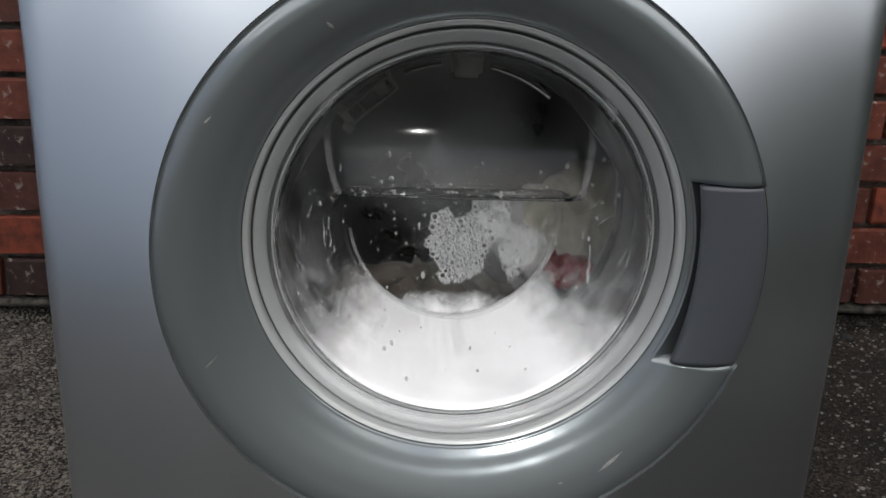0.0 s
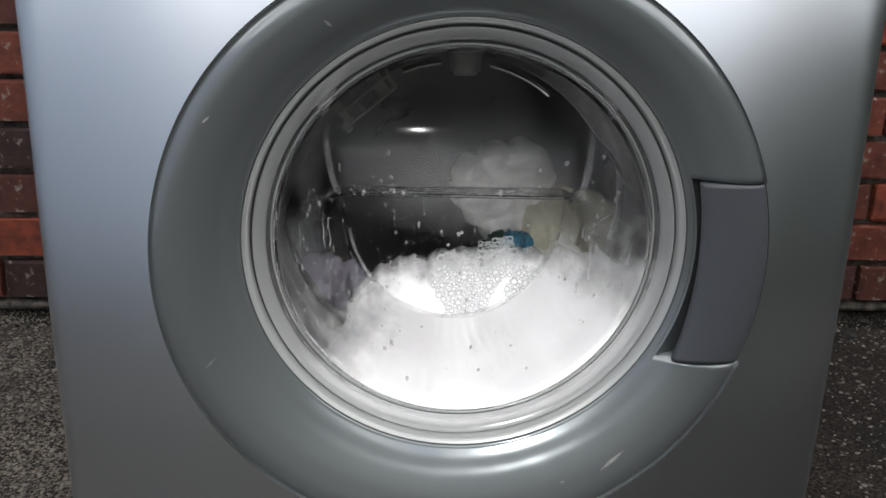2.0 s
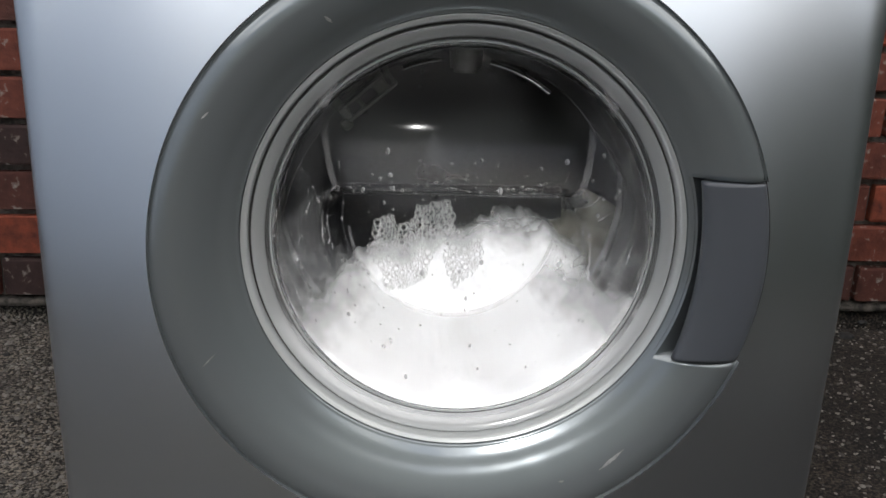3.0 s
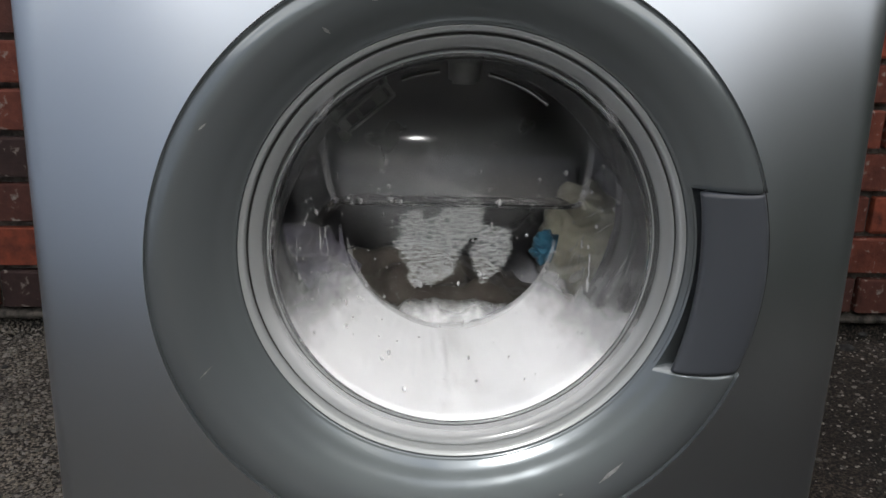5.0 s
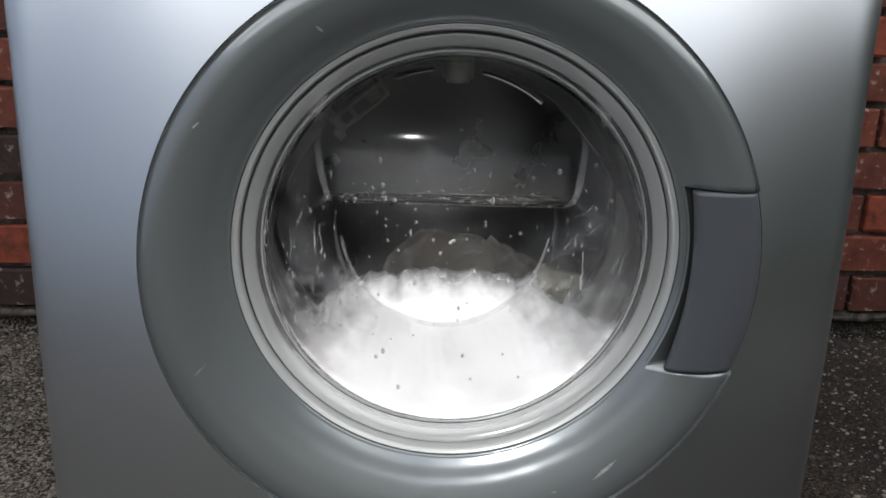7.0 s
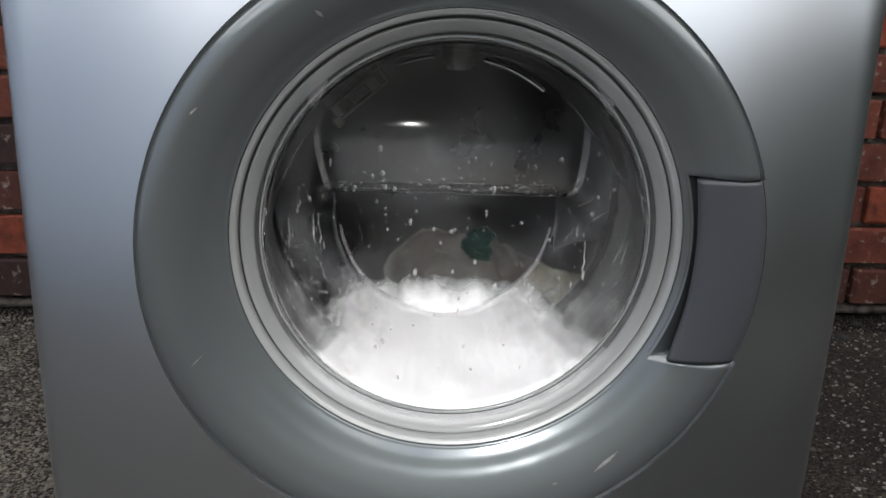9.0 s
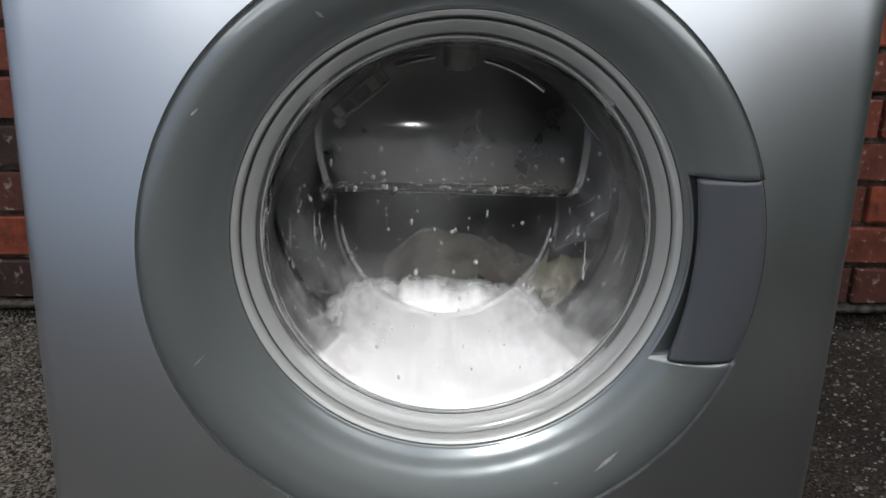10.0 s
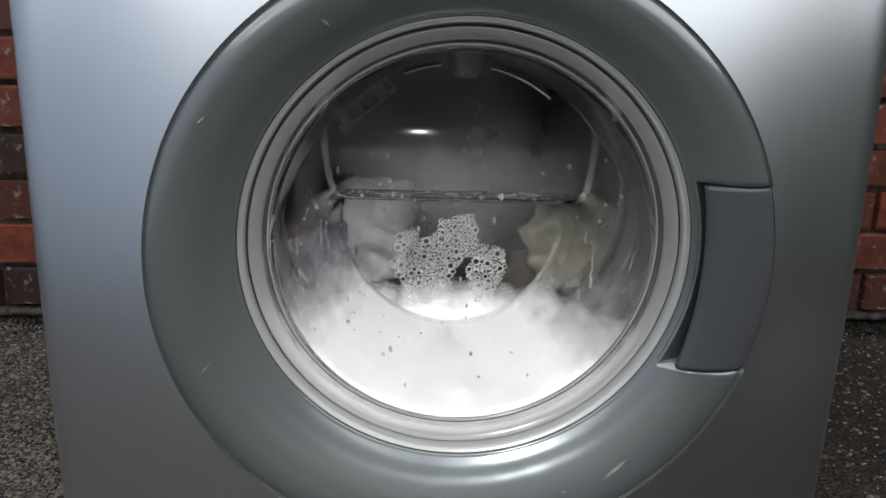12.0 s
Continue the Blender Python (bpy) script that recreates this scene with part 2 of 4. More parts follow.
def mid(r):
    """Height of the door's centre: its outer ring sits a little lower than the glass."""
    return CZ - 0.011 * min(1.0, max(0.0, (r - 0.150) / 0.05))



def across(r):
    """The outer ring also sits a little to the left of the glass."""
    return CX - 0.0016 * min(1.0, max(0.0, (r - 0.150) / 0.05))


def turned(profile, seg=128, a0=0.0, a1=360.0):
    """A profile of (radius, y) turned about the door's axis, from angle a0 to a1 (0 is to the right, 90 up)."""
    bm = bmesh.new()
    n = len(profile)
    whole = a1 - a0 >= 360

    def at(u, v):
        a = radians(a0 + (a1 - a0) * u)
        r, y = profile[min(n - 1, round(v * (n - 1)))]
        return (across(r) + r * math.cos(a), y, mid(r) + r * math.sin(a))
    grid(bm, seg, n, at, close_u=whole)
    return bm


def smooth_profile(points, n=40):
    """Catmull-Rom through (radius, y) points."""
    pts = [points[0]] + list(points) + [points[-1]]
    out = []
    m = len(points) - 1
    for k in range(n):
        s = k / (n - 1) * m
        i = min(int(s), m - 1)
        f = s - i
        p = [Vector(q) for q in pts[i:i + 4]]
        q = 0.5 * (2 * p[1] + (p[2] - p[0]) * f + (2 * p[0] - 5 * p[1] + 4 * p[2] - p[3]) * f * f + (3 * p[1] - p[0] - 3 * p[2] + p[3]) * f ** 3)
        out.append((q.x, q.y))
    return out


# ---- setting ----
WALL_Y = 0.854


def ground():
    bm = bmesh.new()
    xs = [-400, -60, -10, -3, -1.2] + [-1.2 + 0.02 * i for i in range(1, 120)] + [1.2, 3, 10, 60, 400]
    ys = [-400, -60, -10, -3, -0.8, 0.1] + [0.1 + 0.015 * i for i in range(1, 51)] + [0.9, 3, 10, 60, 400]

    def at(u, v):
        x, y = xs[round(u * (len(xs) - 1))], ys[round(v * (len(ys) - 1))]
        near = 1 if abs(x) < 1.2 and 0.1 < y < 0.85 else 0
        z = near * (0.005 * noise.noise((x * 9, y * 9, 0)) + 0.003 * noise.noise((x * 31, y * 31, 4)))
        d = WALL_Y - 0.012 - y
        if near and d < 0.065:
            z -= 0.11 * min(1.0, 1.5 * (1 - d / 0.065))
        return (x, y, z)
    grid(bm, len(xs), len(ys), at)
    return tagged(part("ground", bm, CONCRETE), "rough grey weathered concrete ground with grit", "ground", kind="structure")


def pebbles():
    rnd = np.random.RandomState(5)
    tmp = bmesh.new()
    bmesh.ops.create_icosphere(tmp, subdivisions=1, radius=1)
    v0 = np.array([v.co[:] for v in tmp.verts])
    f0 = np.array([[v.index for v in f.verts] for f in tmp.faces])
    tmp.free()
    vs, fs = [], []
    for i in range(12000):
        x = rnd.choice((-1, -1, -1, 1)) * rnd.uniform(0.33, 0.95)
        y = rnd.uniform(0.10, 0.82)
        s = rnd.choice((0.0012, 0.0016, 0.0020, 0.0030)) * rnd.uniform(0.6, 1.4)
        z = 0.005 * noise.noise((x * 9, y * 9, 0)) + 0.003 * noise.noise((x * 31, y * 31, 4))
        vs.append(v0 * (1 + rnd.uniform(-0.3, 0.3, v0.shape)) * (s, s * rnd.uniform(0.6, 1.2), s * 0.6) + (x, y, z + s * 0.15))
        fs.append(f0 + i * len(v0))
    me = bpy.data.meshes.new("m")
    me.from_pydata(np.concatenate(vs).tolist(), [], np.concatenate(fs).tolist())
    me.materials.append(STONE)
    return tagged(new("grit", me), "loose grey grit and small stones on concrete", "grit", kind="stuff")


def dark_stone(x, y, s):
    bm = bmesh.new()
    bmesh.ops.create_icosphere(bm, subdivisions=3, radius=1)
    for v in bm.verts:
        v.co *= 1 + 0.35 * noise.noise(v.co * 1.7 + Vector((x * 9, y * 9, 0)))
    bm.transform(pose(x, y, s * 0.3) @ Matrix.Diagonal((s, s * 0.8, s * 0.55, 1)))
    return tagged(part("stone", bm, CHAR), "small dark stone lying on the concrete", "stone", group="stones on the ground")


def brick_wall():
    bm = bmesh.new()
    box(bm, -4, 4, WALL_Y + 0.006, WALL_Y + 0.22, -0.1, 2.4)
    wall = tagged(part("wall_north", bm, MORTAR, smooth=False), "old red-brown brick wall with pale mortar joints", "wall", kind="structure")
    bm = bmesh.new()
    # rough mortar fillet along the foot of the wall

    def at(u, v):
        x = -1.3 + 2.6 * u
        k = v * 3
        y, z = [(WALL_Y + 0.006, 0.022), (WALL_Y - 0.012, 0.018), (WALL_Y - 0.016, 0.010), (WALL_Y + 0.006, 0.008)][round(k)]
        w = noise.noise((x * 14, k, 0)) * 0.006
        return (x, y + (w if 0 < k < 3 else 0), z + w)
    grid(bm, 160, 4, at)
    part("mortar_fillet", bm, CEMENT, wall, "crumbling dirty mortar fillet")
    return wall


PITCH, COURSE = 0.2143, 0.0755
BASE = 0.022


def bricks(wall):
    rnd = random.Random(11)
    shapes = []
    for k in range(6):
        bm = bmesh.new()
        box(bm, -PITCH / 2 + 0.0055, PITCH / 2 - 0.0055, -0.012, 0.05, 0.005, COURSE - 0.006, 0.0035)
        for v in bm.verts:
            v.co += Vector((rnd.uniform(-1, 1), rnd.uniform(-1, 1), rnd.uniform(-1, 1))) * 0.0016
        shapes.append(mesh_of(bm, BRICK if k < 4 else ORANGE, False))
    far = bmesh.new()
    for row in range(31):
        shift = 0.80 if row % 2 == 0 else 0.80 + PITCH / 2
        for i in range(-24, 20):
            x = shift + (i + 0.5) * PITCH
            if abs(x) > 3.9:
                continue
            z = BASE + row * COURSE
            if row < 9 and 0.5 < abs(x) < 1.2:
                glow = (row == 1 and x < 0) or (row == 2 and x > 0.8) or (row == 6 and x > 0)
                b = new("brick", shapes[rnd.randrange(4, 6) if glow else rnd.randrange(4)])
                b.parent = wall
                b.location = (x, WALL_Y + rnd.uniform(-0.002, 0.002), z)
            else:
                box(far, x - PITCH / 2 + 0.0055, x + PITCH / 2 - 0.0055, WALL_Y - 0.011, WALL_Y + 0.05, z + 0.005, z + COURSE - 0.006)
    tagged(part("brickwork", far, BRICK, wall, smooth=False), kind="stuff")


ground()
pebbles()
for sx, sy, ss in ((0.735, 0.735, 0.013), (0.60, 0.31, 0.010), (0.80, 0.80, 0.008), (-0.62, 0.66, 0.005)):
    dark_stone(sx, sy, ss)
north = brick_wall()


def yard_wall(name, x0, x1, y0, y1, h, material, label):
    bm = bmesh.new()
    box(bm, x0, x1, y0, y1, -0.05, h)
    return tagged(part(name, bm, material, smooth=False), label, "wall", kind="structure")


def clothes_post(x, y):
    """A post with a crossbar at the far side of the yard."""
    post = tagged(new("clothes_post"), "dark clothes-line post with a crossbar in the yard", "post")
    bm = bmesh.new()
    bmesh.ops.create_cone(bm, cap_ends=True, segments=16, radius1=0.035, radius2=0.03, depth=2.45, matrix=pose(x, y, 1.225))
    part("pole", bm, CHAR, post)
    bm = bmesh.new()
    box(bm, x - 0.55, x + 0.55, y - 0.025, y + 0.025, 2.44, 2.49, 0.006)
    part("crossbar", bm, CHAR, post, smooth=False)
    return post


clothes_post(-0.75, -3.1)

# unseen plain walls added behind and beside the camera, only to shape mirrored light
yard_wall("wall_south", -2.6, 2.5, -3.5, -3.3, 1.82, PALE, "unseen grey-green wall added to bound the sky mirrored in the door")
yard_wall("wall_east", 1.5, 1.7, -3.3, 0.83, 1.12, HEDGE, "unseen dark green hedge added to darken the panel's right side")
yard_wall("wall_west", -2.0, -1.8, -3.3, 0.854, 1.62, RENDERED, "unseen blue-grey wall added to tint the panel's left side")


# ---- washing machine ----
HW, TOP, FRONT = 0.2975, 0.85, -0.018


def front_y(x):
    u = min(1.0, abs(x) / HW)
    return FRONT + 0.056 * u ** 3


def front_outline():
    """Plan of the cabinet's front from its middle to the side: bulged, with a rounded corner."""
    pts = [(x, front_y(x)) for x in [HW * 0.94 * i / 30 for i in range(31)]]
    x, y = pts[-1]
    s = math.atan2(3 * 0.056 / HW * 0.94 ** 2, 1)
    r = (HW - x) / (1 - math.sin(s))
    for k in range(1, 11):
        a = s + (math.pi / 2 - s) * k / 10
        pts.append((x + r * (math.sin(a) - math.sin(s)), y + r * (math.cos(s) - math.cos(a))))
    return pts


def washing_machine():
    root = new("washing_machine")
    tagged(root, "silver front-loading washing machine with large round grey door", "washing machine")
    half = front_outline()
    plan = [(-x, y) for x, y in reversed(half[1:])] + half
    # front panel: outline sheet cut by the door hole (built as rings from the hole out to the panel's edge)
    bm = bmesh.new()
    R0 = 0.185

    def edge_point(a):
        c, s = math.cos(a), math.sin(a)
        zt, zb = TOP - 0.12 - CZ, CZ - 0.05
        k = min((HW + 0.02) / max(abs(c), 1e-6), (zt if s > 0 else zb) / max(abs(s), 1e-6))
        return k
    sx = [p[0] for p in plan]
    flat = [0.0]
    for p, q in zip(plan, plan[1:]):
        flat.append(flat[-1] + math.hypot(q[0] - p[0], q[1] - p[1]))
    mid_s = flat[-1] / 2
    total = flat[-1]

    def bend(s, z):
        s = min(max(s + mid_s, 0), total)
        u = min(1.0, abs(s - mid_s) / mid_s)
        lean = (0.40 * max(0.0, min(z, 0.60) - 0.25) ** 2 + 0.28 * max(0.0, z - 0.60)) * (1 - u ** 8)
        return (float(np.interp(s, flat, sx)), float(np.interp(s, flat, [p[1] for p in plan])) + lean, z)
    hw = total / 2
    zt, zb = TOP - 0.12, 0.05
    n = 240

    def at(u, v):
        a = 2 * math.pi * u
        c, s = math.cos(a), math.sin(a)
        far = min(hw / max(abs(c), 1e-6), ((zt - CZ) if s > 0 else (CZ - zb)) / max(abs(s), 1e-6))
        # corners are reached by a blend towards the box
        r = R0 + (far - R0) * v
        return bend(CX * (1 - v) + r * c, CZ + r * s)
    grid(bm, n, 40, at, close_u=True)
    part("front_panel", bm, SILVER, root, "silver metallic bulged front panel")
    bm = bmesh.new()
    for s in (-1, 1):
        box(bm, min(s * HW, s * (HW - 0.004)), max(s * HW, s * (HW - 0.004)), half[-1][1], 0.6, 0.03, TOP - 0.02)
    box(bm, -HW, HW, 0.594, 0.6, 0.03, TOP - 0.02)
    box(bm, -HW, HW, half[-1][1], 0.6, 0.03, 0.036)
    part("cabinet", bm, SIDE, root, smooth=False)
    bm = bmesh.new()

    def top_at(u, v):
        return bend((u - 0.5) * total, zt + v * (TOP - 0.02 - zt))
    grid(bm, 80, 4, top_at)
    part("control_panel", bm, SILVER, root)
    bm = bmesh.new()
    box(bm, -HW, HW, 0.0, 0.6, TOP - 0.02, TOP, 0.006)
    part("worktop", bm, SIDE, root, smooth=False)
    bm = bmesh.new()

    def kick(u, v):
        return bend((u - 0.5) * total, 0.02 + v * 0.03)
    grid(bm, 60, 3, kick)
    part("plinth", bm, SILVER, root)
    for x in (-0.25, 0.25):
        for y in (0.08, 0.54):
            bm = bmesh.new()
            bmesh.ops.create_cone(bm, cap_ends=True, segments=20, radius1=0.022, radius2=0.014, depth=0.035, matrix=pose(x, y, 0.0165))
            part("foot", bm, DARK, root)
    return root


machine = washing_machine()

RING_PROFILE = [(0.2026, 0.060), (0.2026, -0.014), (0.2012, -0.0190), (0.197, -0.0228), (0.189, -0.0245), (0.181, -0.0233), (0.173, -0.0208), (0.166, -0.0174),
                (0.160, -0.0134), (0.155, -0.0103), (0.1508, -0.0072), (0.1486, -0.0052), (0.1478, 0.003)]
ZTOP, ZBOT = 0.4405, 0.3135


def door():
    d = new("door")
    d.parent = machine
    prof = smooth_profile(RING_PROFILE, 70)
    # the ring, whole on its inner slope and open on the outside where the handle sits
    outer = [p for p in prof if p[0] >= 0.1525]
    inner = [p for p in prof if p[0] < 0.1540]

    def level_cut(pts, seg, z0, z1, turn):
        """The profile turned between two level cuts: over the gap (turn 0) or round the rest (turn 360)."""
        bm = bmesh.new()

        def at(u, v):
            r, y = pts[round(v * (len(pts) - 1))]
            a0, a1 = math.asin((z0 - mid(r)) / r), math.asin((z1 - mid(r)) / r) + radians(turn)
            a = a0 + (a1 - a0) * u
            return (across(r) + r * math.cos(a), y, mid(r) + r * math.sin(a))
        vs = grid(bm, seg, len(pts), at)
        bm.faces.new(vs[0]), bm.faces.new(list(reversed(vs[-1])))
        return bm
    part("door_ring", level_cut(outer, 240, ZTOP, ZBOT, 360), RING, d, "glossy grey plastic door ring")
    part("inner_slope", turned(inner, 220), RING, d)
    # dark seam round the ring where it meets the panel
    part("seam", turned([(0.2024, 0.062), (0.2036, 0.058), (0.2038, -0.0135), (0.2032, -0.0155), (0.2024, -0.0145)], 200), DARK, d)
    part("finger_recess", turned(smooth_profile([(0.2015, -0.006), (0.1985, 0.004), (0.192, 0.008), (0.180, 0.0065), (0.169, 0.001), (0.160, -0.0045), (0.1535, -0.0082), (0.1520, -0.0086)], 30), 60, -29, 19.5), RING, d)
    # handle: an upright curved grip whose straight inner edge stands free over the slope
    sect = smooth_profile([(0.0, 0.0), (-0.002, -0.014), (0.03, -0.0192), (0.13, -0.0230), (0.34, -0.0252), (0.60, -0.0252), (0.84, -0.0235), (0.97, -0.0210), (1.0, -0.0170), (0.96, -0.0135), (0.8, -0.009), (0.4, -0.004)], 50)
    bm = bmesh.new()
    lo, hi = ZBOT + 0.0012, ZTOP - 0.0012

    def grip(u, v):
        z = lo + (hi - lo) * u
        dz = z - 0.3795
        s, y = sect[round(v * (len(sect) - 1))]
        x_out = math.sqrt(0.2022 ** 2 - dz ** 2) - 0.0016
        t = (0.0610 - dz) / 0.127
        x_in = 0.1482 + 0.0275 * t - 0.033 * t * t
        return (CX + x_out + (x_in - x_out) * s, y, z)
    vs = grid(bm, 50, len(sect), grip)
    bm.faces.new(vs[0]), bm.faces.new(list(reversed(vs[-1])))
    part("door_handle", bm, HANDLE, d, "matt dark grey pull handle")
    # glass flange and its bright rims
    part("outer_rim", turned(smooth_profile([(0.1483, 0.010), (0.1480, -0.0046), (0.1470, -0.0052), (0.1456, -0.0042), (0.1444, -0.0018), (0.1436, 0.003)], 16)), TRIM, d, "thin bright rim round the glass")
    part("rim_groove", turned([(0.1437, 0.0038), (0.1431, 0.004), (0.1424, 0.0036)], 160), RUBBER, d)
    part("glass_flange", turned(smooth_profile([(0.1425, 0.008), (0.1421, 0.0015), (0.1412, 0.0000), (0.1378, 0.0016), (0.1348, 0.0042), (0.1338, 0.0062)], 30)), FLANGE, d, "pale frosted flange of the door glass").visible_shadow = False
    part("glass_step", turned(smooth_profile([(0.1338, 0.0062), (0.1332, 0.0105), (0.1322, 0.0122), (0.1308, 0.0118), (0.1298, 0.0100), (0.1286, 0.0110)], 24)), STEP, d, "clear stepped edge of the door glass").visible_shadow = False
    part("inner_rim", turned(smooth_profile([(0.1318, 0.0125), (0.1313, 0.0108), (0.1307, 0.0106), (0.1302, 0.0112), (0.1300, 0.0125)], 12)), TRIM, d)
    part("inner_groove", turned([(0.1330, 0.0112), (0.1327, 0.0118), (0.1324, 0.0120)], 160), RUBBER, d)
    return d


LEDGE, SHELF = 0.406, 0.468
WALLS_R = [0.0, 0.080, 0.0865, 0.1285]
WALLS_Y = [0.140, 0.136, 0.113, 0.010]


def wall_depth(r):
    return float(np.interp(r, WALLS_R, WALLS_Y))


def sink(r):
    """The bowl's rings drop a little towards its end."""
    return -0.008 * min(1.0, max(0.0, (0.1285 - r) / 0.042))


def soft_step(k):
    k = min(max(k, 0), 1)
    return k * k * (3 - 2 * k)


def end_depth(z, x, r):
    """Depth of the bowl's end: a window below, then a shelf that leans back up to a steep pane."""
    k = soft_step((z - LEDGE) / (0.006 + 0.04 * soft_step((abs(x) - 0.082) / 0.022)) + 0.5)
    lean = min(max((z - LEDGE) / (SHELF - LEDGE), 0), 1)
    over, out = max(0.0, z - SHELF), max(0.0, math.hypot(x, z - 0.452) - 0.097)
    upper = 0.061 - 0.03 * x + (SHELF - LEDGE) * (0.66 * lean - 0.31 * lean * lean) - 0.22 * over * over / (over + 0.008) - 0.95 * out * out / (out + 0.004)
    upper = min(upper, float(np.interp(r, [0.0, 0.118, 0.122, 0.1285], [0.2, 0.092, 0.065, 0.010])))
    lower = 0.110 + 0.03 * (z - LEDGE)
    w, h = wall_depth(r), 0.004
    m = min(max(0.5 + 0.5 * (lower - w) / h, 0), 1)
    lower = lower * (1 - m) + w * m - h * m * (1 - m)
    return upper * k + lower * (1 - k)


def glass_bowl(d):
    bm = bmesh.new()
    rs = [0.1285 - 0.0008 * i for i in range(64)] + [0.0775 - 0.0013 * i for i in range(58)]

    def at(u, v):
        r = rs[round(v * (len(rs) - 1))]
        a = 2 * math.pi * u
        x, z = r * math.cos(a), CZ + sink(r) + r * math.sin(a)
        y = end_depth(z, x, r)
        return (CX + x, y, z)
    vs = grid(bm, 320, len(rs), at, close_u=True)
    bmesh.ops.contextual_create(bm, geom=[col[-1] for col in vs])
    ob = part("glass_bowl", bm, GLASS, d, "clear moulded glass bowl, wet inside")
    ob.visible_shadow = False
    so = ob.modifiers.new("thickness", "SOLIDIFY")
    so.thickness, so.offset = 0.003, 0.0
    return ob


def fold_light(d, name, z0, radius, a0, a1, wide):
    """A rounded fold in the moulded glass; its pale strip paints the light refracted there."""
    bm = bmesh.new()

    def at(u, v):
        a, b = radians(a0 + (a1 - a0) * u), 2 * math.pi * v
        w = wide * (0.55 + 0.45 * math.sin(math.pi * u)) * (1 + 0.25 * noise.noise((u * 9, z0, 0)))
        rr = radius + w * math.cos(b)
        x, z = radius * math.cos(a), z0 + radius * math.sin(a)
        y = end_depth(z, x, math.hypot(x, z - CZ)) - 0.0022
        return (CX + rr * math.cos(a), y + 0.0006 * math.sin(b), z0 + rr * math.sin(a))
    grid(bm, 120, 13, at)
    part(name, bm, FOLD, d, "pale strip of painted refracted light along a fold in the glass").visible_shadow = False


the_door = door()
bowl = glass_bowl(the_door)


def condensation(d):
    """Thin wet mist that clings to the sloping wall of the bowl."""
    bm = bmesh.new()

    def at(u, v):
        a = 2 * math.pi * u
        r = 0.1275 - (0.030 - 0.016 * max(0.0, math.sin(a))) * v
        x, z = r * math.cos(a), CZ + sink(r) + r * math.sin(a)
        return (CX + x, end_depth(z, x, r) - 0.0021, z)
    layer = bm.verts.layers.float.new("thick")
    for col in grid(bm, 240, 30, at, close_u=True):
        for j, v in enumerate(col):
            v[layer] = min(1.0, 1.4 * (1 - j / 29))
    part("condensation", bm, MIST, d, "thin grey condensation on the glass").visible_shadow = False


condensation(the_door)
fold_light(the_door, "upper_fold", 0.452, 0.0985, -28, 208, 0.0042)
fold_light(the_door, "lower_fold", CZ - 0.008, 0.0835, -172, -8, 0.0022)


def scuff(angle, r, length, width, turn):
    """A pale worn mark lying on the ring's surface."""
    prof = smooth_profile(RING_PROFILE, 70)[20:]
    prof.sort()
    bm = bmesh.new()

    def at(u, v):
        s, w = (u - 0.5) * length, (v - 0.5) * width * math.sin(math.pi * min(max(u, 0.04), 0.96)) * (1 + 0.5 * noise.noise((u * 6, angle, v)))
        t = radians(turn)
        da, dr = s * math.cos(t) - w * math.sin(t), s * math.sin(t) + w * math.cos(t)
        rr, a = r + dr, radians(angle) + da / r
        y = float(np.interp(rr, [q[0] for q in prof], [q[1] for q in prof]))
        return (CX + rr * math.cos(a), y - 0.0004, mid(rr) + rr * math.sin(a))
    grid(bm, 14, 4, at)
    part("scuff", bm, SCUFF, the_door)


for spec in [(-53.5, 0.180, 0.022, 0.0020, -7), (-158, 0.181, 0.010, 0.0007, 75), (150, 0.187, 0.006, 0.0015, 20), (121, 0.172, 0.007, 0.002, 80),
             (106, 0.176, 0.010, 0.0024, 0), (110, 0.178, 0.005, 0.002, 40), (-66, 0.178, 0.004, 0.0012, 10)]:
    scuff(*spec)


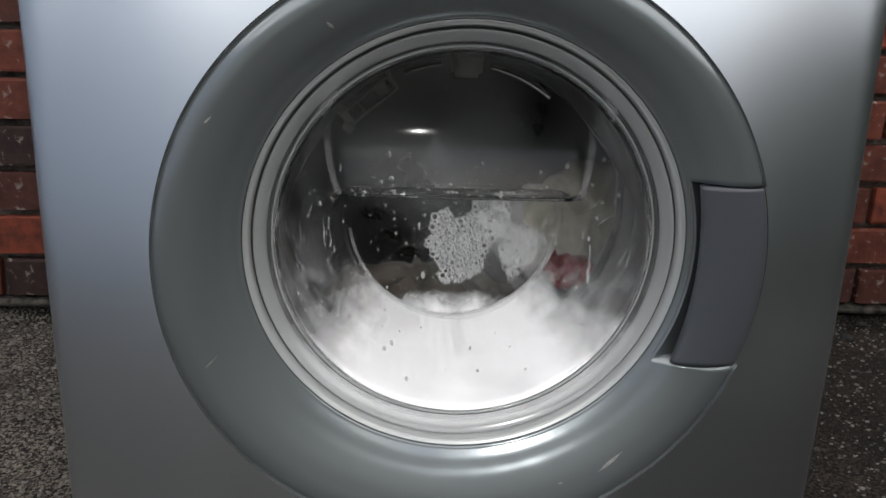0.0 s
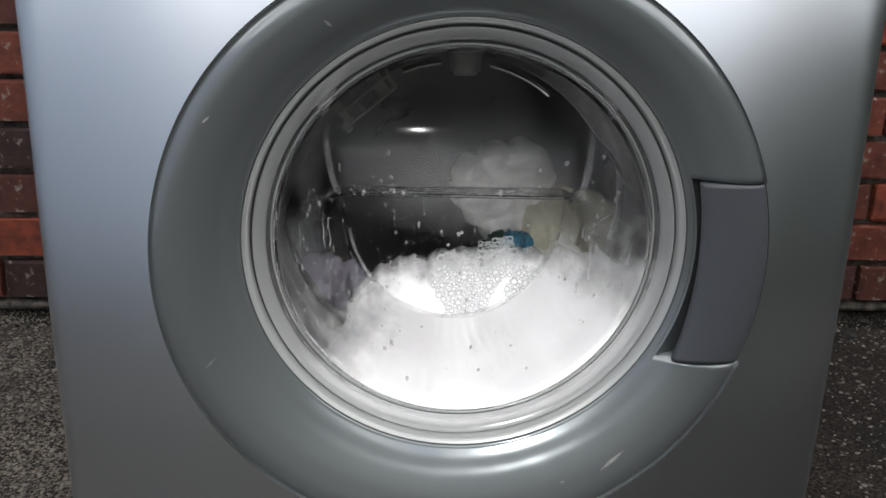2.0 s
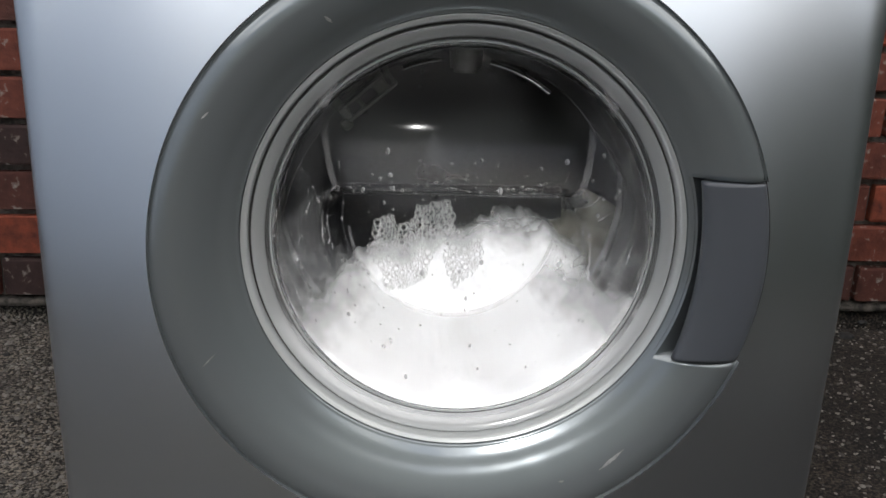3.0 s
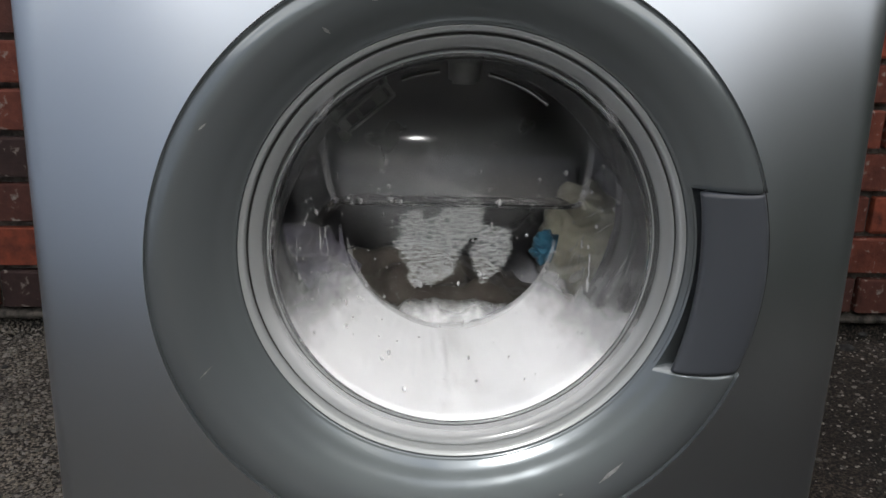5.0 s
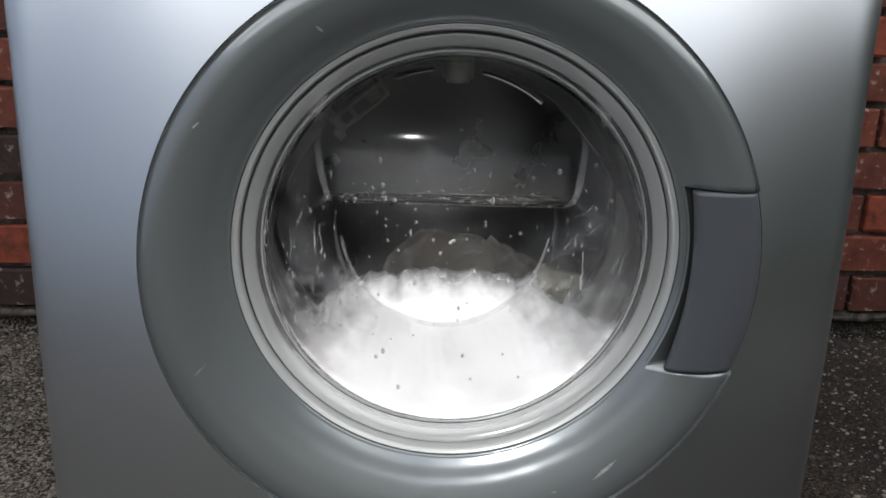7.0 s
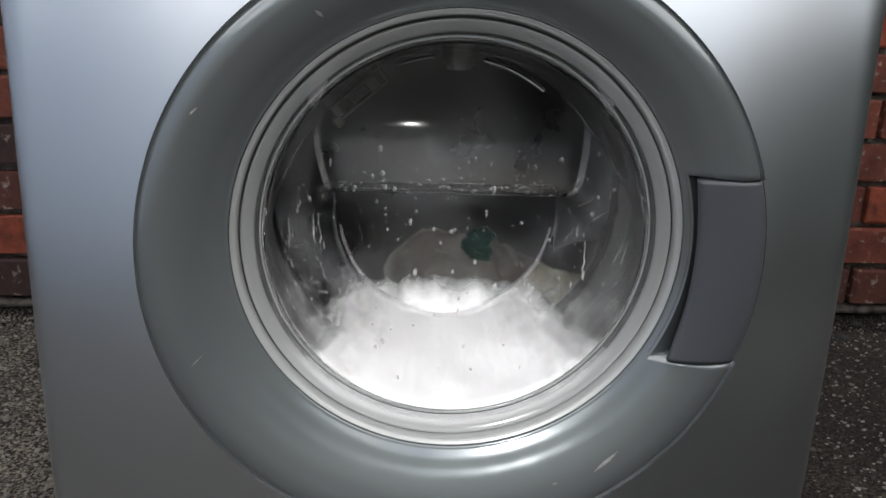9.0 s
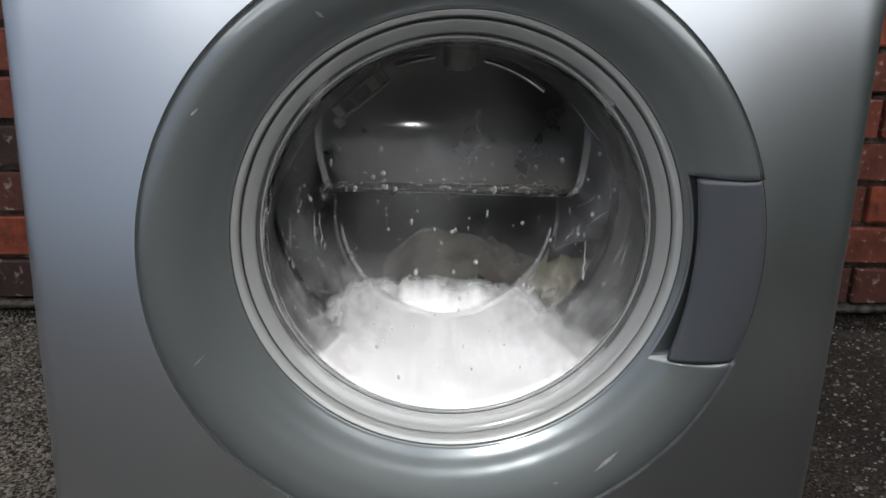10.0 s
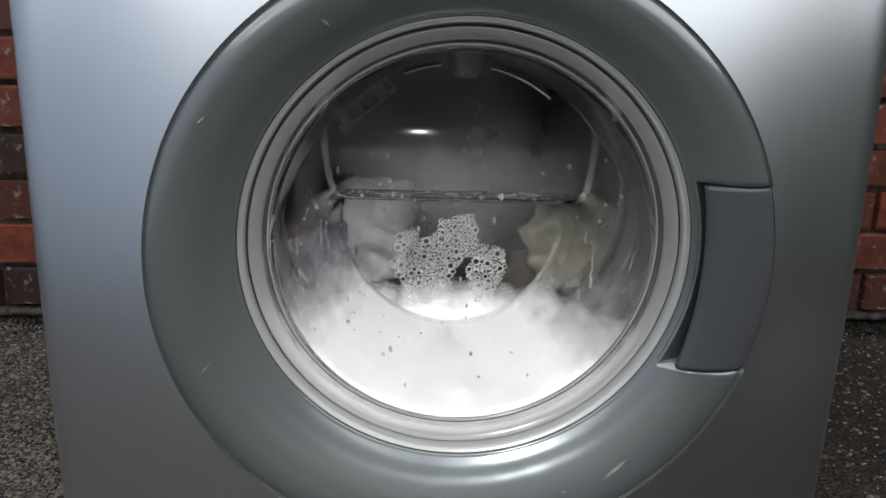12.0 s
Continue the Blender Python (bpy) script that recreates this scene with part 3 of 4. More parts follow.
def tub():
    # rubber gasket between cabinet and drum, with its folds
    g = [(0.1480, 0.012), (0.1460, 0.028), (0.1475, 0.042), (0.1420, 0.050), (0.1455, 0.060), (0.1400, 0.068), (0.1390, 0.082), (0.150, 0.088), (0.153, 0.100), (0.142, 0.106), (0.138, 0.112), (0.150, 0.118), (0.20, 0.120)]
    part("door_gasket", turned(smooth_profile(g, 80)), RUBBER, machine, "grey rubber door gasket with folds")
    # spout at the top of the gasket
    bm = bmesh.new()
    bmesh.ops.create_cone(bm, cap_ends=True, segments=28, radius1=0.0118, radius2=0.0140, depth=0.050, matrix=pose(CX + 0.005, 0.106, CZ + 0.127))
    bmesh.ops.bevel(bm, geom=[e for e in bm.edges if e.calc_face_angle(0) > 0.8], offset=0.003, segments=3, affect="EDGES")
    part("water_spout", bm, PALE_RUBBER, machine, "stubby grey water spout")
    # moulded clip on the gasket
    bm = bmesh.new()
    for z0, z1 in ((-0.0070, -0.0040), (0.0040, 0.0070)):
        box(bm, -0.024, 0.022, -0.003, 0.003, z0, z1, 0.0012)
    for x0, x1 in ((-0.026, -0.019), (-0.010, -0.007), (0.006, 0.016), (0.0195, 0.0225)):
        box(bm, x0, x1, -0.0026, 0.0026, -0.0062, 0.0062, 0.001)
    box(bm, -0.031, -0.023, -0.003, 0.003, -0.0105, -0.0015, 0.002)
    bm.transform(pose(CX - 0.067, 0.106, CZ + 0.083, 0, -40, 0))
    part("gasket_clip", bm, PALE_RUBBER, machine, "grey moulded slotted bracket on the gasket")
    # bright steel spring wire that shows in two arcs beside the spout
    for a0, a1 in ((52, 78), (97, 112)):
        part("spring_clip", turned(smooth_profile([(0.1120, 0.100), (0.1102, 0.1025), (0.1120, 0.105), (0.1140, 0.1025), (0.1120, 0.100)], 16), 24, a0, a1), CHROME, machine, "bright steel gasket spring")
    # steel tub lip behind the gasket
    part("tub_lip", turned(smooth_profile([(0.139, 0.121), (0.1365, 0.126), (0.139, 0.131), (0.16, 0.134), (0.236, 0.140)], 24)), CHROME, machine, "bright steel lip of the drum opening")
    bm = turned([(0.25, 0.125), (0.25, 0.50), (0.0, 0.505)], 96)
    part("tub", bm, DARK, machine)


tub()


def drum():
    d = new("drum")
    d.parent = machine
    d.location = (CX, 0, CZ)

    def put(name, bm, material, label=""):
        bm.transform(Matrix.Translation((-CX, 0, -CZ)))
        return part(name, bm, material, d, label)
    put("drum_shell", turned(smooth_profile([(0.236, 0.142), (0.237, 0.25), (0.237, 0.38), (0.225, 0.41), (0.18, 0.425), (0.10, 0.42), (0.0, 0.43)], 30), 96), STEEL, "dark stainless steel drum")
    for k in range(3):
        a0 = 90 + 120 * k
        bm = bmesh.new()

        def at(u, v):
            a = radians(a0 + 14 * (u - 0.5) * 2)
            h = 0.052 * math.cos((u - 0.5) * math.pi) ** 0.8 * (0.85 + 0.15 * math.sin(v * math.pi))
            r = 0.237 - h
            return (CX + r * math.cos(a), 0.16 + 0.22 * v, CZ + r * math.sin(a))
        grid(bm, 17, 9, at)
        put("lifter", bm, STEEL, "raised steel paddle")
    holes = bmesh.new()
    for i in range(40):
        for j in range(7):
            a = radians(9 * i + (4.5 if j % 2 else 0))
            m = Matrix.Translation((0.2362 * math.cos(a), 0.17 + 0.03 * j, 0.2362 * math.sin(a))) @ Matrix.Rotation(-a, 4, "Y") @ Matrix.Rotation(math.pi / 2, 4, "Y")
            bmesh.ops.create_circle(holes, cap_ends=True, segments=8, radius=0.0035, matrix=m)
    ob = part("drain_holes", holes, DARK, d, smooth=False)
    tagged(ob, kind="stuff")
    return d


the_drum = drum()

# ---- what tumbles in the drum ----


def hull_noise(p, s, seed):
    return noise.noise((p[0] * s + seed, p[1] * s - seed, p[2] * s + 2 * seed))


def thicken(bm, columns, fn):
    """Write how thick the suds are, 0 to 1, point by point; thin suds let light through."""
    layer = bm.verts.layers.float.new("thick")
    for i, col in enumerate(columns):
        for j, v in enumerate(col):
            v[layer] = fn(i / (len(columns) - 1), j / (len(col) - 1))


def foam_collar(name, a0, a1, seed, label):
    """Suds that cling to the outside of the glass bowl over a sector of its wall; origin on the door's axis."""
    bm = bmesh.new()
    layer = bm.verts.layers.float.new("thick")
    nu, nv = 120, 26

    def skin(u, v, inner):
        a = radians(a0 + 13 * v + (a1 - a0 - 26 * v) * u)
        r = 0.1420 - 0.0555 * v
        y = wall_depth(r) + (0.0035 if a0 < -140 else 0.0041)
        edge = min(u, 1 - u) * (a1 - a0) / 14
        thick = 0.004 + 0.011 * min(1, edge) * (0.7 + 0.6 * noise.noise((u * 14, v * 3, seed)))
        # each bank dips behind the other where they meet at the bottom
        y += 0.006 * max(0.0, 1 - ((1 - u) if a0 < -140 else u) * (a1 - a0) / 18) ** 2
        s = sink(r)
        if inner:
            r, y = r + 0.0012, y + 0.0005 + 0.0020 * abs(noise.noise((u * 24, v * 7, seed)))
        else:
            r, y = r + thick * 0.9, y + thick * 0.7
        return (r * math.cos(a), y, s + r * math.sin(a))
    A = grid(bm, nu, nv, lambda u, v: skin(u, v, True))
    B = grid(bm, nu, nv, lambda u, v: skin(u, v, False))
    for G in (A, B):
        for i in range(nu):
            for j in range(nv):
                u = i / (nu - 1)
                deg = (u if a0 < -140 else 1 - u) * (a1 - a0) + 6 * noise.noise((u * 16, j * 0.22, seed)) + 3 * noise.noise((u * 45, j * 0.6, seed))
                G[i][j][layer] = deg * 0.0065 - 0.03 if deg < 24 else 0.126 + (deg - 24) / 28
    for i in range(nu - 1):
        for j in (0, nv - 1):
            bm.faces.new((A[i][j], A[i + 1][j], B[i + 1][j], B[i][j]))
    ob = part(name, bm, FOAM)
    ob.location = (CX, 0, CZ)
    return tagged(ob, label, "foam")


def foam_heap(name, width, top, seed, label, depth=0.035, material=None):
    """A thick lumpy bank of suds, its crest at z = 0 and its front at y = 0."""
    bm = bmesh.new()
    layer = bm.verts.layers.float.new("thick")

    def crest(x):
        k = x / width
        return top(k) + 0.006 * noise.noise((x * 60, seed, 0)) + 0.0035 * noise.noise((x * 170, seed, 2))
    prof = [(0.0, -0.13), (0.0, -0.11), (-0.001, -0.09), (-0.001, -0.07), (0.0, -0.06), (0.0, -0.05), (0.0, -0.04), (0.0005, -0.03), (0.001, -0.022), (0.002, -0.015), (0.004, -0.009), (0.0075, -0.004), (0.012, -0.001),
            (0.018, 0.0), (0.024, -0.001), (0.03, -0.006), (0.034, -0.016), (0.035, -0.03), (0.035, -0.06), (0.035, -0.13)]
    low = -0.13

    def at(u, v):
        x = (u - 0.5) * 2 * width
        s = v * (len(prof) - 1)
        i = min(int(s), len(prof) - 2)
        y = prof[i][0] + (prof[i + 1][0] - prof[i][0]) * (s - i)
        z = prof[i][1] + (prof[i + 1][1] - prof[i][1]) * (s - i)
        rim = math.sqrt(max(0.0, 1 - (abs(x) / width) ** 6))
        zz = low + (z - low) * (crest(x) - low) / -low
        zz = low + (zz - low) * max(rim, 0.02)
        y += abs(0.0035 * noise.noise((x * 70, zz * 70, seed)) + 0.002 * noise.noise((x * 190, zz * 190, seed)))
        return (x, y * depth / 0.035, zz)
    vs = grid(bm, 100, 64, at)
    for i, col in enumerate(vs):
        u = i / 99
        c = max(v.co.z for v in col)
        for v in col:
            d = (c - v.co.z) + 0.006 * noise.noise((v.co.x * 60, v.co.z * 60, seed + 5))
            side = min(u, 1 - u) * 2 * width
            v[layer] = max(-0.2, min(d / 0.024 + 0.12, side / 0.03))
    bm.faces.new(vs[0]), bm.faces.new(list(reversed(vs[-1])))
    return tagged(part(name, bm, material or FOAM), label, "foam")


def laundry_heap(name, size, material, seed, label, flat=0.6):
    """A low heap of wet cloth, all folds."""
    bm = bmesh.new()
    bmesh.ops.create_icosphere(bm, subdivisions=5, radius=1)
    for v in bm.verts:
        p = v.co.normalized()
        q = p + 0.5 * Vector((hull_noise(p, 1.3, seed), hull_noise(p, 1.3, seed + 7), hull_noise(p, 1.3, seed + 13)))
        fold = 1 - abs(noise.noise((q.x * 2.2 + seed, q.y * 2.2, q.z * 2.2))) * 2
        fine = 1 - abs(noise.noise((q.x * 5.5, q.y * 3.0 + seed, q.z * 5.5))) * 2
        v.co = p * (0.78 + 0.24 * fold + 0.10 * fine + 0.35 * hull_noise(p, 1.1, seed + 3))
    bm.transform(Matrix.Diagonal((size, size * flat, size * 0.8, 1)))
    return tagged(part(name, bm, material), label, "laundry", group="wet laundry in the drum")


def garment(name, size, material, seed, label, flat=0.6):
    """A wet cloth thrown about: a folded sheet with a ragged outline and a turned-back rim."""
    bm = bmesh.new()

    def at(u, v):
        a, k = 2 * math.pi * u, 0.015 + 0.985 * v
        c, s = math.cos(a), math.sin(a)
        reach = 0.92 + 0.34 * noise.noise((1.3 * c + seed, 1.3 * s, seed)) + 0.16 * noise.noise((3.6 * c, 3.6 * s + seed, 1.0))
        x, z = k * reach * c, 0.8 * k * reach * s
        wx, wz = x + 0.28 * noise.noise((x * 1.5, z * 1.5, seed)), z + 0.28 * noise.noise((x * 1.5, z * 1.5, seed + 5))
        ridge = 1 - 2.2 * abs(noise.noise((wx * 1.9 + seed, wz * 0.9, seed)))
        fine = 1 - 2 * abs(noise.noise((wx * 5.2, wz * 2.6 + seed, 3.0)))
        y = flat * (0.62 * k ** 3 + 0.2 * k * k) - 0.30 * flat * ridge - 0.10 * flat * fine
        back = 1 - 0.16 * k ** 6
        return (size * x * back, size * y, size * z * back)
    grid(bm, 96, 34, at, close_u=True)
    ob = tagged(part(name, bm, material), label, "laundry", group="wet laundry in the drum")
    so = ob.modifiers.new("thickness", "SOLIDIFY")
    so.thickness, so.offset = 0.0016, 0.0
    return ob


def bubble_patch(name, rx, rz, seed, label):
    """A thin sheet of big open bubbles clinging to the back of the glass, in the plane y = 0."""
    rnd = random.Random(seed)
    bm = bmesh.new()
    cells = []
    tries = 0
    while len(cells) < 800 and tries < 14000:
        tries += 1
        a, k = rnd.uniform(0, 2 * math.pi), math.sqrt(rnd.random())
        x, z = rx * k * math.cos(a), rz * k * math.sin(a)
        r = rnd.choice((0.0006, 0.0007, 0.0010, 0.0014, 0.0018, 0.0024)) * rnd.uniform(0.8, 1.2)
        if k > 0.84 + 0.5 * noise.noise((1.6 * math.cos(a), 1.6 * math.sin(a), seed)):
            continue
        if noise.noise((x * 34, z * 34, seed)) < 0.02 - 0.45 * (1 - k):
            continue
        if all((x - c[0]) ** 2 + (z - c[1]) ** 2 > (0.95 * (r + c[2])) ** 2 for c in cells):
            cells.append((x, z, r))
    for x, z, r in cells:
        w = 0.00022 + 0.11 * r

        def torus(u, v):
            a, b = 2 * math.pi * u, 2 * math.pi * v
            rr = r + w * math.cos(b)
            return (x + rr * math.cos(a), w * math.sin(b), z + rr * math.sin(a))
        grid(bm, 10, 5, torus, close_u=True)
    return tagged(part(name, bm, BUBBLE), label, "foam bubbles", kind="stuff")


def suds_veil(name, rx, rz, seed, label):
    """A thin wavy sheet of suds, thinning out towards its ragged rim."""
    bm = bmesh.new()
    layer = bm.verts.layers.float.new("thick")

    def at(u, v):
        a, k = 2 * math.pi * u, 0.02 + 0.98 * v
        x, z = rx * k * math.cos(a), rz * k * math.sin(a)
        return (x, 0.018 * noise.noise((x * 18, z * 18, seed)), z)
    vs = grid(bm, 72, 30, at, close_u=True)
    for col in vs:
        for j, v in enumerate(col):
            v[layer] = max(0.0, 1 - (j / 29) ** 1.5)
    return tagged(part(name, bm, FILM), label, "foam")


def droplets():
    """Soapy drops and runs stuck on the bowl."""
    rnd = random.Random(21)
    bm = bmesh.new()
    for i in range(240):
        a = rnd.uniform(0, 2 * math.pi)
        r = 0.119 * math.sqrt(rnd.random())
        x, z = r * math.cos(a), CZ + sink(r) + r * math.sin(a)
        if z > CZ + 0.05 and rnd.random() < 0.85:
            continue
        y = end_depth(z, x, r) - 0.0017
        s = rnd.choice((0.0004, 0.0005, 0.0006, 0.0008, 0.0011, 0.0014)) * rnd.uniform(0.8, 1.3)
        m = Matrix.Translation((CX + x, y, z)) @ Matrix.Diagonal((s, s * 0.5, s * rnd.choice((1, 1.1, 1.2, 1.3, 1.8)), 1))
        bmesh.ops.create_icosphere(bm, subdivisions=2, radius=1, matrix=m)
    # longer runs low on both flanks of the bowl
    for i in range(80):
        a = radians(rnd.choice((rnd.gauss(188, 16), rnd.gauss(-16, 14), rnd.gauss(195, 12))))
        r = rnd.uniform(0.094, 0.124)
        x, z = r * math.cos(a), CZ + sink(r) + r * math.sin(a)
        s = rnd.uniform(0.0004, 0.0010)
        m = Matrix.Translation((CX + x, end_depth(z, x, r) - 0.0017, z)) @ Matrix.Diagonal((s, s * 0.6, s * rnd.choice((1.2, 2.0, 3.2)), 1))
        bmesh.ops.create_icosphere(bm, subdivisions=2, radius=1, matrix=m)
    # milky runs trickling down both flanks
    for i in range(12):
        a = radians(rnd.gauss(4, 7) if i < 8 else rnd.gauss(176, 8))
        r = rnd.uniform(0.097, 0.123)
        x0, z0, ln, w = r * math.cos(a), CZ + sink(r) + r * math.sin(a), rnd.uniform(0.008, 0.022), rnd.uniform(0.0004, 0.0010)
        bend = rnd.uniform(-0.45, -0.1) if i < 8 else rnd.uniform(-0.1, 0.2)

        def run(u, v):
            z, b = z0 - ln * u, 2 * math.pi * v
            x = x0 + bend * ln * u + 0.0012 * noise.noise((u * 4, i, 0))
            ww = w * (0.4 + 0.9 * u) * (1.0 if u < 0.93 else 0.6)
            y = end_depth(z, x, min(0.1285, math.hypot(x, z - CZ))) - 0.0017
            return (CX + x + ww * math.cos(b), y + 0.4 * ww * math.sin(b), z)
        grid(bm, 18, 6, run)
    # a broken line of droplets along the ledge
    for i in range(46):
        x, s = rnd.uniform(-0.082, 0.082), rnd.uniform(0.0004, 0.0009)
        z = LEDGE + 0.004 + abs(rnd.gauss(0, 0.005))
        m = Matrix.Translation((CX + x, end_depth(z, x, math.hypot(x, z - CZ)) - 0.0017, z)) @ Matrix.Diagonal((s * 1.8, s * 0.6, s, 1))
        bmesh.ops.create_icosphere(bm, subdivisions=2, radius=1, matrix=m)
    return tagged(part("suds_drops", bm, DROP), "small milky drops and runs on the glass", "drops", kind="stuff")


droplets()
collar_left = foam_collar("foam_bank", -190, -62, 3.0, "white soap foam banked round the bottom of the glass")
collar_right = foam_collar("foam_bank", -118, 10, 8.0, "white soap foam banked round the bottom of the glass")
heap = foam_heap("foam_heap", 0.125, lambda k: 0.008 * math.cos(k * 2.2) - 0.006, 2.0, "bright white soap foam heaped behind the glass")
crest = foam_heap("foam_crest", 0.062, lambda k: -0.055 * k * k, 6.0, "rising lump of white soap foam", 0.05)
film = suds_veil("suds_veil", 0.13, 0.085, 9.0, "thin grey-white suds smeared through the drum")
patch = bubble_patch("bubble_patch", 0.052, 0.047, 4, "lacy patch of open soap bubbles on the glass")
bed = laundry_heap("tan_garment", 0.182, TAN, 18.0, "heap of wet tan cloth in the drum", 0.5)
cream = garment("cream_garment", 0.074, CREAM, 1.0, "crumpled wet cream cotton cloth")
white = garment("white_garment", 0.076, WHITE, 4.0, "crumpled wet white cotton cloth")
red = garment("red_garment", 0.028, RED, 9.0, "crumpled wet red cotton cloth")
green = garment("green_garment", 0.023, GREEN, 12.0, "crumpled wet dark green cotton cloth")
blue = garment("blue_garment", 0.020, TEAL, 14.0, "crumpled wet blue cotton cloth")
lilac = garment("lilac_garment", 0.050, LILAC, 15.0, "crumpled wet greyish lilac cloth")

bricks(north)


# ---- motion ----
def at(x, y, z, turn=0.0, lean=0.0, spin=0.0):
    return pose(x, y, z, lean, turn, spin)


def motions():
    walk(collar_left, [
        (0, at(0.001, 0.000, 0.391, -13)), (0.2, at(0.001, 0.000, 0.391, -18)), (0.5, at(0.001, 0.000, 0.391, 18)),
        (0.7, at(0.001, 0.000, 0.391, -3)), (1, at(0.001, 0.000, 0.391, -11)), (1.2, at(0.001, 0.000, 0.391, -13)),
        (1.5, at(0.001, 0.000, 0.391, -13)), (1.7, at(0.001, 0.000, 0.391, -15)), (2, at(0.001, 0.000, 0.391, -20)),
        (2.2, at(0.001, 0.000, 0.391, 12)), (2.5, at(0.001, 0.000, 0.391, -8)), (2.7, at(0.001, 0.000, 0.391, -3)), (3, at(0.001, 0.000, 0.391, -7)),
        (3.2, at(0.001, 0.000, 0.391, 3)), (3.8, at(0.001, 0.000, 0.391, -13)), (4.4, at(0.001, 0.000, 0.391, -3)),
        (4.8, at(0.001, 0.000, 0.391, -13)), (5, at(0.001, 0.000, 0.391, 0)), (5.2, at(0.001, 0.000, 0.391, -13)), (5.5, at(0.001, 0.000, 0.391, 8)),
        (5.7, at(0.001, 0.000, 0.391, -13)), (6, at(0.001, 0.000, 0.391, -6)), (6.5, at(0.001, 0.000, 0.391, -9)), (7, at(0.001, 0.000, 0.391, -12)),
        (9, at(0.001, 0.000, 0.391, -19)), (10, at(0.001, 0.000, 0.391, -19)), (10.2, at(0.001, 0.000, 0.391, -3)),
        (10.4, at(0.001, 0.000, 0.391, -17)), (10.7, at(0.001, 0.000, 0.391, -19)), (11, at(0.001, 0.000, 0.391, -17)),
        (11.2, at(0.001, 0.000, 0.391, -8)), (11.5, at(0.001, 0.000, 0.391, 16)), (11.7, at(0.001, 0.000, 0.391, 7)),
        (12, at(0.001, 0.000, 0.391, 0)),
    ])
    walk(collar_right, [
        (0, at(0.001, 0.000, 0.391, 11)), (0.2, at(0.001, 0.000, 0.391, -5)), (0.5, at(0.001, 0.000, 0.391, 0)), (0.7, at(0.001, 0.000, 0.391, 9)),
        (1, at(0.001, 0.000, 0.391, -1)), (1.2, at(0.001, 0.000, 0.391, -1)), (1.5, at(0.001, 0.000, 0.391, 8)), (1.7, at(0.001, 0.000, 0.391, 3)),
        (2, at(0.001, 0.000, 0.391, -9)), (2.2, at(0.001, 0.000, 0.391, 3)), (2.5, at(0.001, 0.000, 0.391, 13)), (2.7, at(0.001, 0.000, 0.391, -11)),
        (3, at(0.001, 0.000, 0.391, 4)), (3.2, at(0.001, 0.000, 0.391, -15)), (3.8, at(0.001, 0.000, 0.391, 5)), (4.4, at(0.001, 0.000, 0.391, -5)),
        (4.8, at(0.001, 0.000, 0.391, 5)), (5, at(0.001, 0.000, 0.391, 6)), (5.2, at(0.001, 0.000, 0.391, -11)), (5.5, at(0.001, 0.000, 0.391, 4)),
        (5.7, at(0.001, 0.000, 0.391, -25)), (6, at(0.001, 0.000, 0.391, -1)), (6.5, at(0.001, 0.000, 0.391, 8)), (7, at(0.001, 0.000, 0.391, 11)),
        (9, at(0.001, 0.000, 0.391, 21)), (10.7, at(0.001, 0.000, 0.391, 21)), (11, at(0.001, 0.000, 0.391, 8)), (11.2, at(0.001, 0.000, 0.391, 3)),
        (11.5, at(0.001, 0.000, 0.391, 25)), (11.7, at(0.001, 0.000, 0.391, 13)), (12, at(0.001, 0.000, 0.391, 11)),
    ])
    walk(heap, [
        (0, at(-0.002, 0.113, 0.307, 0)), (0.2, at(-0.003, 0.113, 0.330, -5)), (0.5, at(-0.002, 0.113, 0.292, -3)),
        (0.7, at(-0.003, 0.113, 0.330, 0)), (1, at(-0.001, 0.113, 0.300, -4)), (1.2, at(0.013, 0.113, 0.325, -8)),
        (1.5, at(-0.000, 0.113, 0.310, -3)), (1.7, at(-0.001, 0.113, 0.299, 0)), (2, at(0.020, 0.113, 0.346, -5)),
        (2.2, at(-0.003, 0.113, 0.304, -2)), (2.5, at(-0.001, 0.113, 0.353, -12)), (2.7, at(-0.003, 0.113, 0.293, 0)),
        (3, at(0.001, 0.113, 0.364, -9)), (3.2, at(-0.002, 0.113, 0.319, 4)), (3.8, at(-0.002, 0.113, 0.342, -5)), (4.4, at(-0.001, 0.113, 0.315, 5)),
        (4.8, at(0.002, 0.113, 0.351, -2)), (5, at(-0.001, 0.113, 0.308, 0)), (5.2, at(0.018, 0.113, 0.328, -6)), (5.5, at(-0.000, 0.113, 0.323, 3)),
        (5.7, at(0.001, 0.113, 0.315, 0)), (6, at(0.002, 0.113, 0.353, 1)), (6.5, at(0.004, 0.113, 0.328, 0)), (7, at(0.003, 0.113, 0.334, 0)),
        (9, at(0.004, 0.113, 0.318, 0)), (9.5, at(0.002, 0.113, 0.317, 0)), (10, at(0.003, 0.113, 0.318, 2)), (10.2, at(0.004, 0.113, 0.302, 0)),
        (10.5, at(0.003, 0.113, 0.312, 0)), (10.7, at(-0.002, 0.113, 0.317, 0)), (11, at(0.030, 0.113, 0.342, -9)),
        (11.2, at(0.005, 0.113, 0.320, -8)), (11.5, at(-0.001, 0.113, 0.297, 4)), (11.7, at(-0.002, 0.113, 0.318, 0)),
        (12, at(-0.003, 0.113, 0.323, 0)),
    ])
